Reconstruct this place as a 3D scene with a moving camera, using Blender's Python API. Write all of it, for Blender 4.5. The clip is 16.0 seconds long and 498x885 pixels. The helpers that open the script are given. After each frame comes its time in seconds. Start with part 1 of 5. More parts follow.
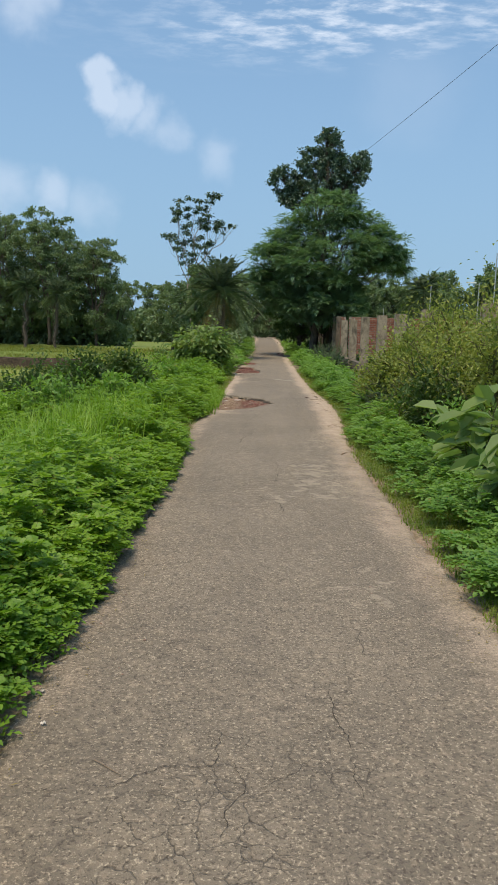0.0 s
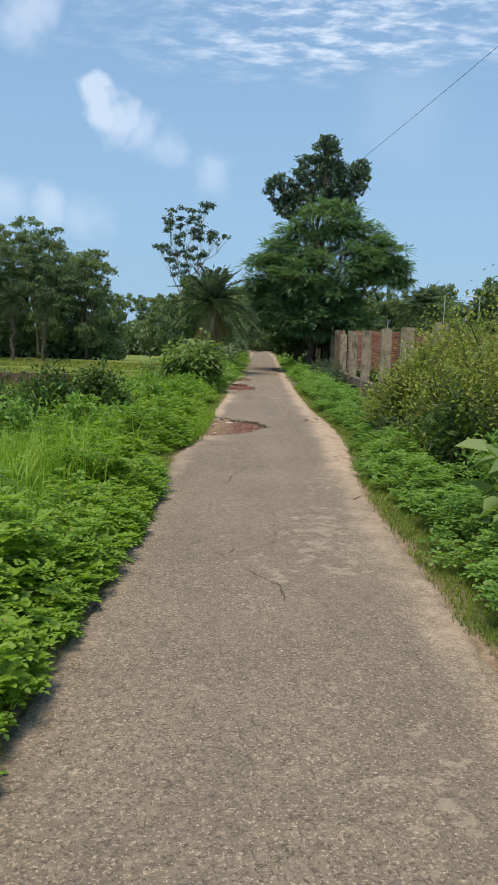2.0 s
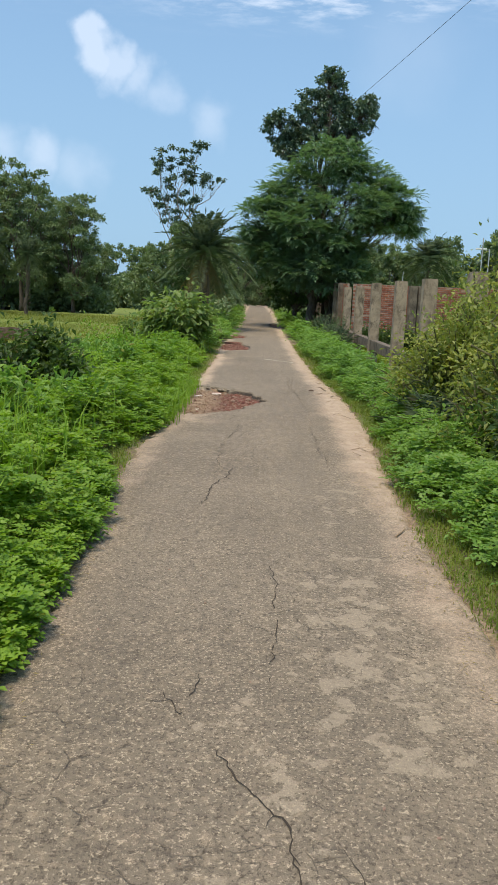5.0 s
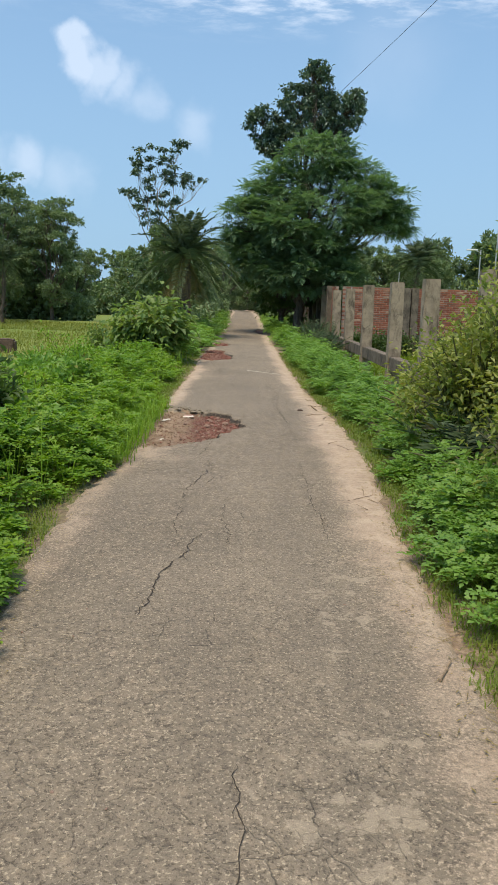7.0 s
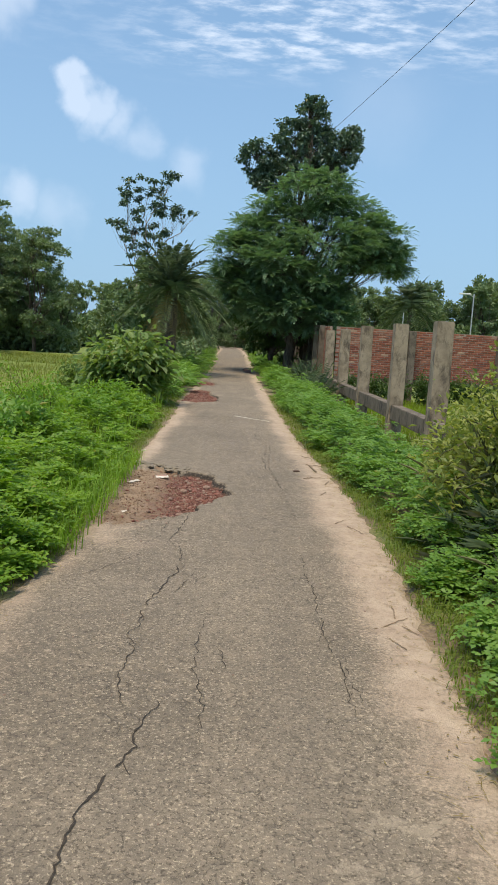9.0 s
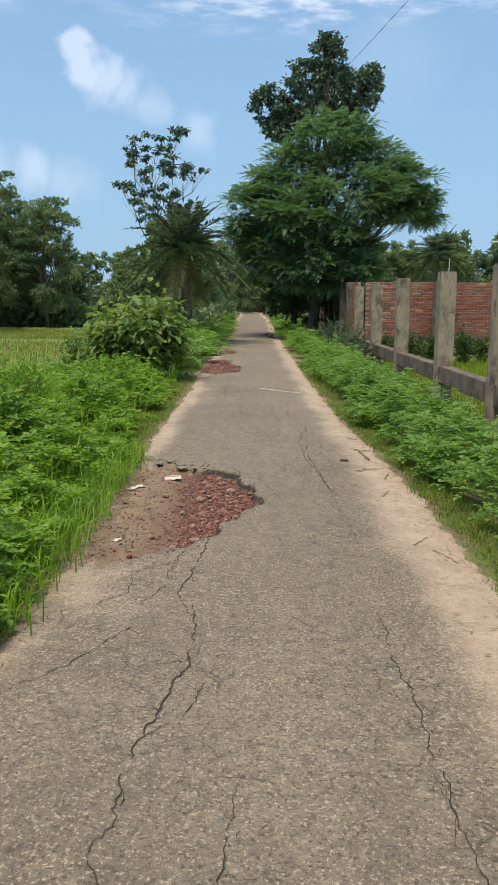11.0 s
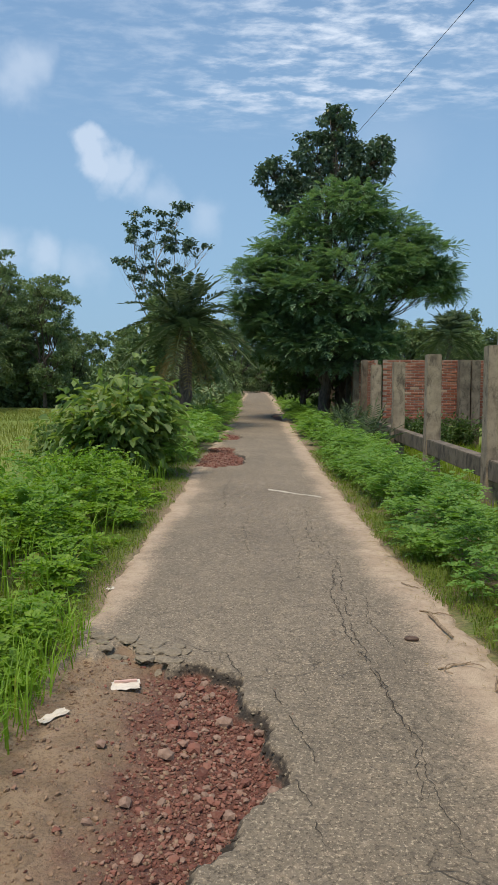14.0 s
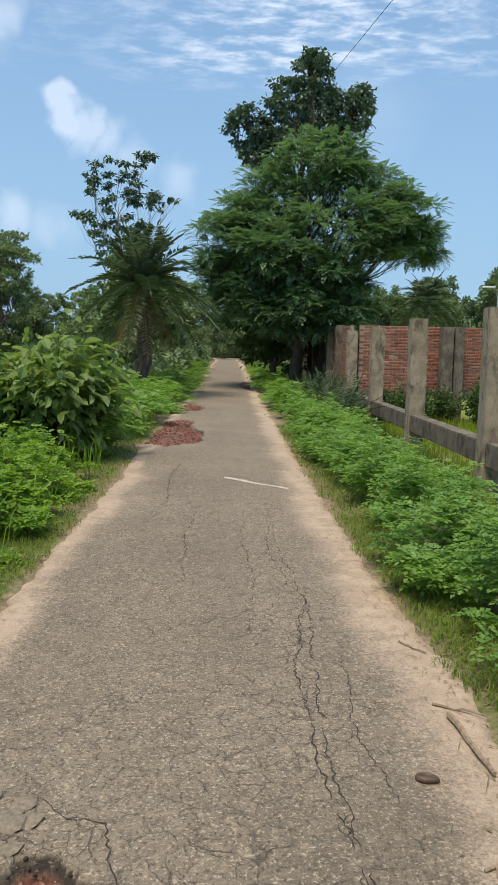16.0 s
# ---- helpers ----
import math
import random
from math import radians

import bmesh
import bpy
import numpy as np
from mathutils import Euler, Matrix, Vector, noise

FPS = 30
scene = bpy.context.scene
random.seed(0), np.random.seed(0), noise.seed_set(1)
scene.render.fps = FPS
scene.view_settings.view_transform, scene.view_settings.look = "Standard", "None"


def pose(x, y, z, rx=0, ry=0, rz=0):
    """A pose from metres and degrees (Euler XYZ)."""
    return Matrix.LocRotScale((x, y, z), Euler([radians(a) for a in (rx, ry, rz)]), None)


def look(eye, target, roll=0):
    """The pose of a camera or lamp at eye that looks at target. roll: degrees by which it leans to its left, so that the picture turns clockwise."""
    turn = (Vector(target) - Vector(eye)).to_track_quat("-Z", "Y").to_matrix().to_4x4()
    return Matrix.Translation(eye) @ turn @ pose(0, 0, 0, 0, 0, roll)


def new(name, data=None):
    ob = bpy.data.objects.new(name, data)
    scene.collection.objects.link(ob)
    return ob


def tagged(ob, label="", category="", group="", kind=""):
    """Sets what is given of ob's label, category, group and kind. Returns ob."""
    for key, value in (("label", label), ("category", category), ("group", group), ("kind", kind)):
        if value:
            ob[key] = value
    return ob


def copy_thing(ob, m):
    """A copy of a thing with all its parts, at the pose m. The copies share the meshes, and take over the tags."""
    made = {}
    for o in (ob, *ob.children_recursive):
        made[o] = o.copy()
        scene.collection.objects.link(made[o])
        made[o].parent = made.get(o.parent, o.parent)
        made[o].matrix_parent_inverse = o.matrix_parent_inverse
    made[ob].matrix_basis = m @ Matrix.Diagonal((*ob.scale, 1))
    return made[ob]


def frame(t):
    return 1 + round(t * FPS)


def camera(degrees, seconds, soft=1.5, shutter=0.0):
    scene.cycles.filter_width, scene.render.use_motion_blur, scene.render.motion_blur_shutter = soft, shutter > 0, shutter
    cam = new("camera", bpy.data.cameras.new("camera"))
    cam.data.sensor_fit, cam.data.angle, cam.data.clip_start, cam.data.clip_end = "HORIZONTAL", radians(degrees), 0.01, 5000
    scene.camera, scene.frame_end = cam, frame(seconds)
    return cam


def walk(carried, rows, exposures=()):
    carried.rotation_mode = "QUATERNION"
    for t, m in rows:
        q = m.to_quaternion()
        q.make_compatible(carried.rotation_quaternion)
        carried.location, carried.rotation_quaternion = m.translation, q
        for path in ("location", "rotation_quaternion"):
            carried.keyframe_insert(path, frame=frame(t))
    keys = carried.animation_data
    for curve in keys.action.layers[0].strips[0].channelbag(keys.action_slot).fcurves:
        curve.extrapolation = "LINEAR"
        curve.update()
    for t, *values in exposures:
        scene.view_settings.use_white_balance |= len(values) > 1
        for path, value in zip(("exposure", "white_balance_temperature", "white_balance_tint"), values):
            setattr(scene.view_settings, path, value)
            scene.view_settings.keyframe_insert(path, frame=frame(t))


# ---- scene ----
cam = camera(36.0, 16.0, 1.5)
PATH = [
    (0, (0.085, 0.624, 1.536), (0.051, 2.601, 1.24), 1.6),
    (0.5, (0.098, 1.099, 1.531), (0.081, 3.085, 1.299), 1.1),
    (1, (0.072, 1.556, 1.509), (-0.007, 3.538, 1.25), 2.5),
    (1.5, (0.059, 1.97, 1.525), (0.036, 3.954, 1.27), 2.1),
    (2, (0.088, 2.484, 1.544), (0.066, 4.467, 1.283), 1.8),
    (2.5, (0.045, 2.911, 1.523), (0.011, 4.879, 1.168), 3.2),
    (3, (0.058, 3.342, 1.505), (0.069, 5.304, 1.115), 1.6),
    (3.5, (0.044, 3.827, 1.535), (0.057, 5.785, 1.127), 3.6),
    (4, (0.001, 4.309, 1.518), (0.001, 6.263, 1.09), 3.4),
    (4.2, (0.019, 4.496, 1.504), (0.019, 6.451, 1.081), 2.2),
    (6.3, (0.18, 6.44, 1.529), (0.178, 8.415, 1.213), 3.2),
    (6.5, (0.189, 6.628, 1.527), (0.245, 8.599, 1.191), 3.1),
    (7, (0.234, 7.133, 1.511), (0.256, 9.1, 1.148), 1.7),
    (7.5, (0.233, 7.505, 1.515), (0.152, 9.47, 1.148), 3.1),
    (8, (0.24, 7.98, 1.517), (0.173, 9.946, 1.156), 1.4),
    (8.5, (0.256, 8.468, 1.519), (0.168, 10.429, 1.135), 3.6),
    (9, (0.214, 8.916, 1.534), (0.273, 10.897, 1.266), 3.5),
    (9.5, (0.235, 9.366, 1.518), (0.248, 11.342, 1.208), 0.3),
    (9.7, (0.238, 9.576, 1.54), (0.217, 11.552, 1.233), 0.4),
    (11.8, (0.17, 11.617, 1.404), (0.187, 13.58, 1.022), 0.8),
    (12, (0.175, 11.811, 1.418), (0.176, 13.784, 1.09), 1.5),
    (12.5, (0.168, 12.232, 1.424), (0.091, 14.206, 1.113), 2.1),
    (13, (0.139, 12.709, 1.416), (0.134, 14.683, 1.093), 0.7),
    (13.5, (0.18, 13.114, 1.457), (0.127, 15.095, 1.192), 1.3),
    (14, (0.17, 13.564, 1.47), (0.15, 15.558, 1.313), 0.3),
    (14.5, (0.24, 14.025, 1.442), (0.294, 16.015, 1.251), -0.8),
    (15, (0.262, 14.44, 1.432), (0.285, 16.423, 1.169), 2.3),
    (15.5, (0.306, 14.909, 1.45), (0.426, 16.888, 1.189), 0.1),
    (16, (0.365, 15.419, 1.447), (0.42, 17.403, 1.205), 1.2),
]
walk(cam, [(t, look(eye, target, roll)) for t, eye, target, roll in PATH], [(t, stops, 7800, 13) for t, stops in ((0.0, 0.33), (0.5, 0.29), (1.0, 0.35), (2.0, 0.42), (4.0, 0.52), (8.0, 0.50), (12.0, 0.50), (13.0, 0.51), (13.5, 0.40), (14.0, 0.29), (14.5, 0.42), (15.0, 0.54), (15.5, 0.56), (16.0, 0.50))])

# ---- light ----
def mathn(tree, op, a, b=None, c=None, clamp=False):
    n = tree.nodes.new("ShaderNodeMath")
    n.operation, n.use_clamp = op, clamp
    for i, v in enumerate((a, b, c)):
        if v is None:
            continue
        if isinstance(v, (int, float)):
            n.inputs[i].default_value = v
        else:
            tree.links.new(v, n.inputs[i])
    return n.outputs[0]


def ramp(tree, value, low, high, to_low=0.0, to_high=1.0):
    n = tree.nodes.new("ShaderNodeMapRange")
    n.interpolation_type = "SMOOTHSTEP"
    tree.links.new(value, n.inputs[0])
    for i, v in enumerate((low, high, to_low, to_high)):
        n.inputs[i + 1].default_value = v
    return n.outputs[0]


def mixc(tree, factor, a, b, blend="MIX"):
    n = tree.nodes.new("ShaderNodeMix")
    n.data_type, n.blend_type = "RGBA", blend
    for slot, v in ((0, factor), (6, a), (7, b)):
        if isinstance(v, (int, float)):
            n.inputs[slot].default_value = v
        elif isinstance(v, tuple):
            n.inputs[slot].default_value = (*v[:3], 1)
        else:
            tree.links.new(v, n.inputs[slot])
    return n.outputs[2]


def noisen(tree, vector, scale, detail=4.0, rough=0.55, distort=0.0):
    n = tree.nodes.new("ShaderNodeTexNoise")
    if vector is not None:
        tree.links.new(vector, n.inputs["Vector"])
    n.inputs["Scale"].default_value, n.inputs["Detail"].default_value = scale, detail
    n.inputs["Roughness"].default_value, n.inputs["Distortion"].default_value = rough, distort
    return n.outputs["Fac"]


SUN_UP, SUN_FROM = 68.0, 212.0  # degrees above the horizon; compass from +y, clockwise
world = bpy.data.worlds.new("sky")
scene.world = world
world.use_nodes = True
wt = world.node_tree
wt.nodes.clear()
sky = wt.nodes.new("ShaderNodeTexSky")
sky.sky_type, sky.sun_disc = "NISHITA", False
sky.sun_elevation, sky.sun_rotation = radians(SUN_UP), radians(SUN_FROM)
sky.air_density, sky.dust_density, sky.ozone_density = 1.0, 0.8, 1.5
coord = wt.nodes.new("ShaderNodeTexCoord").outputs["Generated"]
sep = wt.nodes.new("ShaderNodeSeparateXYZ")
wt.links.new(coord, sep.inputs[0])
up = mathn(wt, "MAXIMUM", sep.outputs[2], 0.03)
flat = wt.nodes.new("ShaderNodeCombineXYZ")
wt.links.new(mathn(wt, "DIVIDE", sep.outputs[0], up), flat.inputs[0])
wt.links.new(mathn(wt, "DIVIDE", sep.outputs[1], up), flat.inputs[1])
stretch = wt.nodes.new("ShaderNodeMapping")
stretch.inputs["Rotation"].default_value = (0, 0, radians(-16))
stretch.inputs["Scale"].default_value = (1.3, 1.9, 1)
wt.links.new(flat.outputs[0], stretch.inputs[0])
cirrus = mathn(wt, "MULTIPLY", ramp(wt, noisen(wt, stretch.outputs[0], 5.2, 10, 0.60, 0.15), 0.40, 0.74), ramp(wt, noisen(wt, flat.outputs[0], 0.6, 3), 0.34, 0.58))
high = mathn(wt, "MULTIPLY", ramp(wt, sep.outputs[2], 0.288, 0.345), ramp(wt, sep.outputs[0], -0.22, 0.06, 0.3, 1.15))
cirrus = mathn(wt, "MULTIPLY", cirrus, high)


warpn = wt.nodes.new("ShaderNodeTexNoise")
warpn.inputs["Scale"].default_value, warpn.inputs["Detail"].default_value = 20.0, 9.0
wt.links.new(coord, warpn.inputs["Vector"])
centred = wt.nodes.new("ShaderNodeVectorMath")
centred.operation = "SUBTRACT"
centred.inputs[1].default_value = (0.5, 0.5, 0.5)
wt.links.new(warpn.outputs["Color"], centred.inputs[0])
scaled = wt.nodes.new("ShaderNodeVectorMath")
scaled.operation = "SCALE"
scaled.inputs[3].default_value = 0.075
wt.links.new(centred.outputs[0], scaled.inputs[0])
warped = wt.nodes.new("ShaderNodeVectorMath")
warped.operation = "ADD"
wt.links.new(coord, warped.inputs[0])
wt.links.new(scaled.outputs[0], warped.inputs[1])


def puff(x, y, z, size, soft):
    """A cumulus in that direction, ragged by noise."""
    sub = wt.nodes.new("ShaderNodeVectorMath")
    sub.operation = "DISTANCE"
    wt.links.new(warped.outputs[0], sub.inputs[0])
    sub.inputs[1].default_value = Vector((x, y, z)).normalized()
    return ramp(wt, sub.outputs["Value"], size * soft, size, 1.0, 0.0)


clouds = mathn(wt, "MULTIPLY", cirrus, 1.0)
# a cumulus trailing off to the east, faint ones lower down
PUFFS = (((-0.207, 0.937, 0.283, 0.030, 0.45), 0.66), ((-0.193, 0.943, 0.268, 0.034, 0.35), 0.66), ((-0.172, 0.951, 0.258, 0.034, 0.25), 0.58), ((-0.148, 0.959, 0.244, 0.032, 0.1), 0.48), ((-0.120, 0.966, 0.228, 0.030, 0.0), 0.34),
         ((-0.069, 0.976, 0.209, 0.036, 0.0), 0.36), ((-0.262, 0.953, 0.152, 0.040, 0.2), 0.48), ((-0.32, 0.936, 0.150, 0.05, 0.1), 0.40), ((-0.22, 0.965, 0.135, 0.045, 0.0), 0.3), ((0.16, 0.95, 0.28, 0.09, 0.0), 0.12), ((-0.266, 0.90, 0.352, 0.045, 0.1), 0.5))
for args, amount in PUFFS:
    clouds = mathn(wt, "MAXIMUM", clouds, mathn(wt, "MULTIPLY", puff(*args), amount))
haze = ramp(wt, sep.outputs[2], -0.02, 0.50, 0.92, 0.45)
tinted = mixc(wt, 1.0, sky.outputs[0], (0.60, 0.93, 1.22), "MULTIPLY")
hazy = mixc(wt, haze, tinted, (1.80, 3.35, 5.4))
cloudy = mixc(wt, clouds, hazy, (4.3, 5.6, 7.6))
bg = wt.nodes.new("ShaderNodeBackground")
bg.inputs[1].default_value = 0.12
wt.links.new(cloudy, bg.inputs[0])
out = wt.nodes.new("ShaderNodeOutputWorld")
wt.links.new(bg.outputs[0], out.inputs[0])

sun = new("sun", bpy.data.lights.new("sun", "SUN"))
sun.data.energy, sun.data.angle, sun.data.color = 2.95, radians(24), (1.0, 0.93, 0.82)
away = radians(SUN_FROM)
sun_at = Vector((math.sin(away) * math.cos(radians(SUN_UP)), math.cos(away) * math.cos(radians(SUN_UP)), math.sin(radians(SUN_UP)))) * 60
sun.matrix_world = look(sun_at, (0, 0, 0))


# ---- materials ----
def material(name, rough=0.8):
    m = bpy.data.materials.new(name)
    m.use_nodes = True
    t = m.node_tree
    b = t.nodes["Principled BSDF"]
    b.inputs["Roughness"].default_value = rough
    return m, t, b


def bump(t, b, height, strength=0.4, distance=0.01):
    n = t.nodes.new("ShaderNodeBump")
    n.inputs["Strength"].default_value, n.inputs["Distance"].default_value = strength, distance
    t.links.new(height, n.inputs["Height"])
    t.links.new(n.outputs[0], b.inputs["Normal"])


def position(t):
    return t.nodes.new("ShaderNodeNewGeometry").outputs["Position"]


def leaf_material(name, colour, second, rough=0.5, through_light=0.42, patch=1.2):
    """Thin leaves: two greens mixed leaf by leaf and in drifts, with light coming through."""
    m, t, b = material(name, rough)
    geo = t.nodes.new("ShaderNodeNewGeometry")
    drift = noisen(t, geo.outputs["Position"], patch, 3)
    f = mathn(t, "ADD", mathn(t, "MULTIPLY", geo.outputs["Random Per Island"], 0.6), mathn(t, "MULTIPLY", ramp(t, drift, 0.3, 0.7), 0.5), clamp=True)
    c = mixc(t, f, colour, second)
    old = mathn(t, "GREATER_THAN", geo.outputs["Random Per Island"], 0.99)
    c = mixc(t, mathn(t, "MULTIPLY", old, 0.6), c, (0.20, 0.15, 0.03))
    t.links.new(c, b.inputs["Base Color"])
    b.inputs["Specular IOR Level"].default_value = 0.35
    tr = t.nodes.new("ShaderNodeBsdfTranslucent")
    t.links.new(mixc(t, 1.0, c, (1.3, 1.35, 0.6), "MULTIPLY"), tr.inputs[0])
    mix = t.nodes.new("ShaderNodeMixShader")
    mix.inputs[0].default_value = through_light
    t.links.new(b.outputs[0], mix.inputs[1])
    t.links.new(tr.outputs[0], mix.inputs[2])
    t.links.new(mix.outputs[0], t.nodes["Material Output"].inputs[0])
    return m


LEAF_WEED = leaf_material("weed_leaf", (0.095, 0.225, 0.032), (0.225, 0.375, 0.050))
LEAF_COVER = leaf_material("cover_leaf", (0.100, 0.235, 0.055), (0.205, 0.355, 0.080))
LEAF_GRASS = leaf_material("grass_blade", (0.125, 0.27, 0.030), (0.235, 0.385, 0.046), patch=0.7)
LEAF_VERGE = leaf_material("verge_blade", (0.105, 0.185, 0.030), (0.215, 0.270, 0.055), patch=2.0)
LEAF_PADDY = leaf_material("paddy_blade", (0.15, 0.24, 0.02), (0.23, 0.31, 0.03))
LEAF_FIELD = leaf_material("field_blade", (0.150, 0.190, 0.040), (0.235, 0.255, 0.065), patch=0.25)
LEAF_BUSH = leaf_material("bush_leaf", (0.095, 0.185, 0.060), (0.24, 0.33, 0.115))
LEAF_DARK = leaf_material("dark_leaf", (0.042, 0.09, 0.034), (0.09, 0.155, 0.048))
LEAF_TEAK = leaf_material("broad_leaf", (0.062, 0.124, 0.100), (0.150, 0.225, 0.170), 0.45, 0.15)
LEAF_RAIN = leaf_material("feathery_leaf", (0.082, 0.180, 0.108), (0.185, 0.310, 0.175), 0.5, 0.34)
LEAF_PALM = leaf_material("palm_leaf", (0.038, 0.075, 0.036), (0.095, 0.140, 0.062), 0.6, 0.15)
LEAF_SHRUB = leaf_material("yellowing_leaf", (0.100, 0.175, 0.048), (0.34, 0.37, 0.110), patch=2.5)
LEAF_FAR = leaf_material("wood_leaf", (0.098, 0.170, 0.092), (0.195, 0.275, 0.130), 0.55, 0.25, 0.4)
LEAF_REED = leaf_material("fading_frond", (0.095, 0.110, 0.055), (0.215, 0.200, 0.115), 0.6, 0.2)
LEAF_DRY = leaf_material("dry_blade", (0.20, 0.15, 0.07), (0.30, 0.24, 0.12))


def bark_material(name, colour, second):
    m, t, b = material(name, 0.9)
    p = position(t)
    st = t.nodes.new("ShaderNodeMapping")
    st.inputs["Scale"].default_value = (1, 1, 0.25)
    t.links.new(p, st.inputs[0])
    f = noisen(t, st.outputs[0], 18, 6)
    t.links.new(mixc(t, ramp(t, f, 0.3, 0.7), colour, second), b.inputs["Base Color"])
    bump(t, b, f, 0.8, 0.03)
    return m


BARK = bark_material("bark", (0.06, 0.045, 0.035), (0.14, 0.11, 0.085))
BARK_PALE = bark_material("pale_bark", (0.20, 0.17, 0.14), (0.36, 0.32, 0.27))
STEM = bark_material("green_stem", (0.07, 0.09, 0.03), (0.13, 0.12, 0.05))


def road_material():
    m, t, b = material("worn_asphalt", 0.88)
    p = position(t)
    att = t.nodes.new("ShaderNodeAttribute")
    att.attribute_name = "dust"
    dust = att.outputs["Fac"]
    pit_att = t.nodes.new("ShaderNodeAttribute")
    pit_att.attribute_name = "pit"
    pit = pit_att.outputs["Fac"]
    # stone chips in the binder
    pale = noisen(t, p, 72, 3, 0.75)
    shifted = t.nodes.new("ShaderNodeMapping")
    shifted.inputs["Location"].default_value = (7.3, 2.1, 0)
    t.links.new(p, shifted.inputs[0])
    dark = noisen(t, shifted.outputs[0], 66, 3, 0.75)
    grain = noisen(t, p, 210, 3, 0.7)
    wide = noisen(t, p, 0.7, 4)
    mid = noisen(t, p, 5, 5, 0.6)
    base = mixc(t, ramp(t, wide, 0.3, 0.7), (0.150, 0.125, 0.093), (0.222, 0.185, 0.138))
    base = mixc(t, ramp(t, mid, 0.35, 0.7, 0.0, 0.3), base, (0.26, 0.21, 0.15))
    base = mixc(t, ramp(t, pale, 0.54, 0.64, 0.0, 0.84), base, (0.50, 0.42, 0.305))
    base = mixc(t, ramp(t, dark, 0.52, 0.63, 0.0, 0.8), base, (0.062, 0.048, 0.033))
    base = mixc(t, ramp(t, grain, 0.48, 0.75, 0.0, 0.3), base, (0.08, 0.066, 0.048))
    mottle = noisen(t, p, 26, 6, 0.75)
    base = mixc(t, ramp(t, mottle, 0.52, 0.66, 0.0, 0.50), base, (0.38, 0.305, 0.215))
    base = mixc(t, ramp(t, mottle, 0.47, 0.36, 0.0, 0.55), base, (0.085, 0.068, 0.050))
    # long darker tracks worn by wheels
    along = t.nodes.new("ShaderNodeMapping")
    along.inputs["Scale"].default_value = (1.8, 0.22, 1)
    t.links.new(p, along.inputs[0])
    tracks = ramp(t, noisen(t, along.outputs[0], 1.3, 5, 0.6, 0.3), 0.42, 0.66, 0.0, 0.20)
    base = mixc(t, tracks, base, (0.112, 0.096, 0.078))
    # thin worn skin, blotches of pale dust
    worn_att = t.nodes.new("ShaderNodeAttribute")
    worn_att.attribute_name = "worn"
    skin = mathn(t, "ADD", noisen(t, p, 5.5, 8, 0.66, 0.1), mathn(t, "MULTIPLY", worn_att.outputs["Fac"], 0.18))
    blotch = ramp(t, skin, 0.668, 0.71)
    base = mixc(t, mathn(t, "MULTIPLY", blotch, 0.55), base, (0.37, 0.31, 0.23))
    # net of fine cracks
    warp = t.nodes.new("ShaderNodeVectorMath")
    warp.operation = "ADD"
    t.links.new(p, warp.inputs[0])
    wn = t.nodes.new("ShaderNodeTexNoise")
    wn.inputs["Scale"].default_value, wn.inputs["Detail"].default_value = 6, 5
    t.links.new(p, wn.inputs["Vector"])
    sc = t.nodes.new("ShaderNodeVectorMath")
    sc.operation = "SCALE"
    sc.inputs[3].default_value = 0.16
    t.links.new(wn.outputs["Color"], sc.inputs[0])
    t.links.new(sc.outputs[0], warp.inputs[1])
    crack = t.nodes.new("ShaderNodeTexVoronoi")
    crack.feature = "DISTANCE_TO_EDGE"
    crack.inputs["Scale"].default_value = 4.6
    t.links.new(warp.outputs[0], crack.inputs["Vector"])
    where = ramp(t, noisen(t, p, 0.9, 3), 0.50, 0.64, 0.0, 0.75)
    fine = t.nodes.new("ShaderNodeTexVoronoi")
    fine.feature = "DISTANCE_TO_EDGE"
    fine.inputs["Scale"].default_value = 9.0
    t.links.new(warp.outputs[0], fine.inputs["Vector"])
    net_att = t.nodes.new("ShaderNodeAttribute")
    net_att.attribute_name = "net"
    net = net_att.outputs["Fac"]
    broken = mathn(t, "MAXIMUM", ramp(t, noisen(t, p, 9, 4, 0.6), 0.42, 0.54), mathn(t, "MULTIPLY", net, ramp(t, noisen(t, p, 6, 4, 0.6), 0.36, 0.5)))
    line = mathn(t, "MULTIPLY", ramp(t, crack.outputs["Distance"], 0.004, 0.022, 1.0, 0.0), where)
    hair = mathn(t, "MULTIPLY", ramp(t, fine.outputs["Distance"], 0.004, 0.030, 1.0, 0.0), mathn(t, "MAXIMUM", ramp(t, noisen(t, p, 0.7, 3), 0.42, 0.54), net))
    line = mathn(t, "MULTIPLY", mathn(t, "MAXIMUM", line, mathn(t, "MULTIPLY", hair, mathn(t, "ADD", 0.36, mathn(t, "MULTIPLY", net, 0.44)))), broken)
    clean = mathn(t, "SUBTRACT", 1.0, dust, clamp=True)
    line = mathn(t, "MULTIPLY", line, clean)
    base = mixc(t, mathn(t, "MULTIPLY", line, 0.75), base, (0.035, 0.028, 0.022))
    # sandy dust at the sides
    sand = mixc(t, ramp(t, mid, 0.3, 0.7), (0.405, 0.305, 0.225), (0.50, 0.395, 0.295))
    sand = mixc(t, ramp(t, grain, 0.5, 0.8, 0.0, 0.25), sand, (0.22, 0.16, 0.11))
    sand = mixc(t, ramp(t, noisen(t, p, 14, 6, 0.72), 0.48, 0.70, 0.0, 0.6), sand, (0.22, 0.165, 0.115))
    edge = mathn(t, "ADD", dust, mathn(t, "MULTIPLY", mathn(t, "SUBTRACT", noisen(t, p, 2.2, 7, 0.68), 0.5), 1.3))
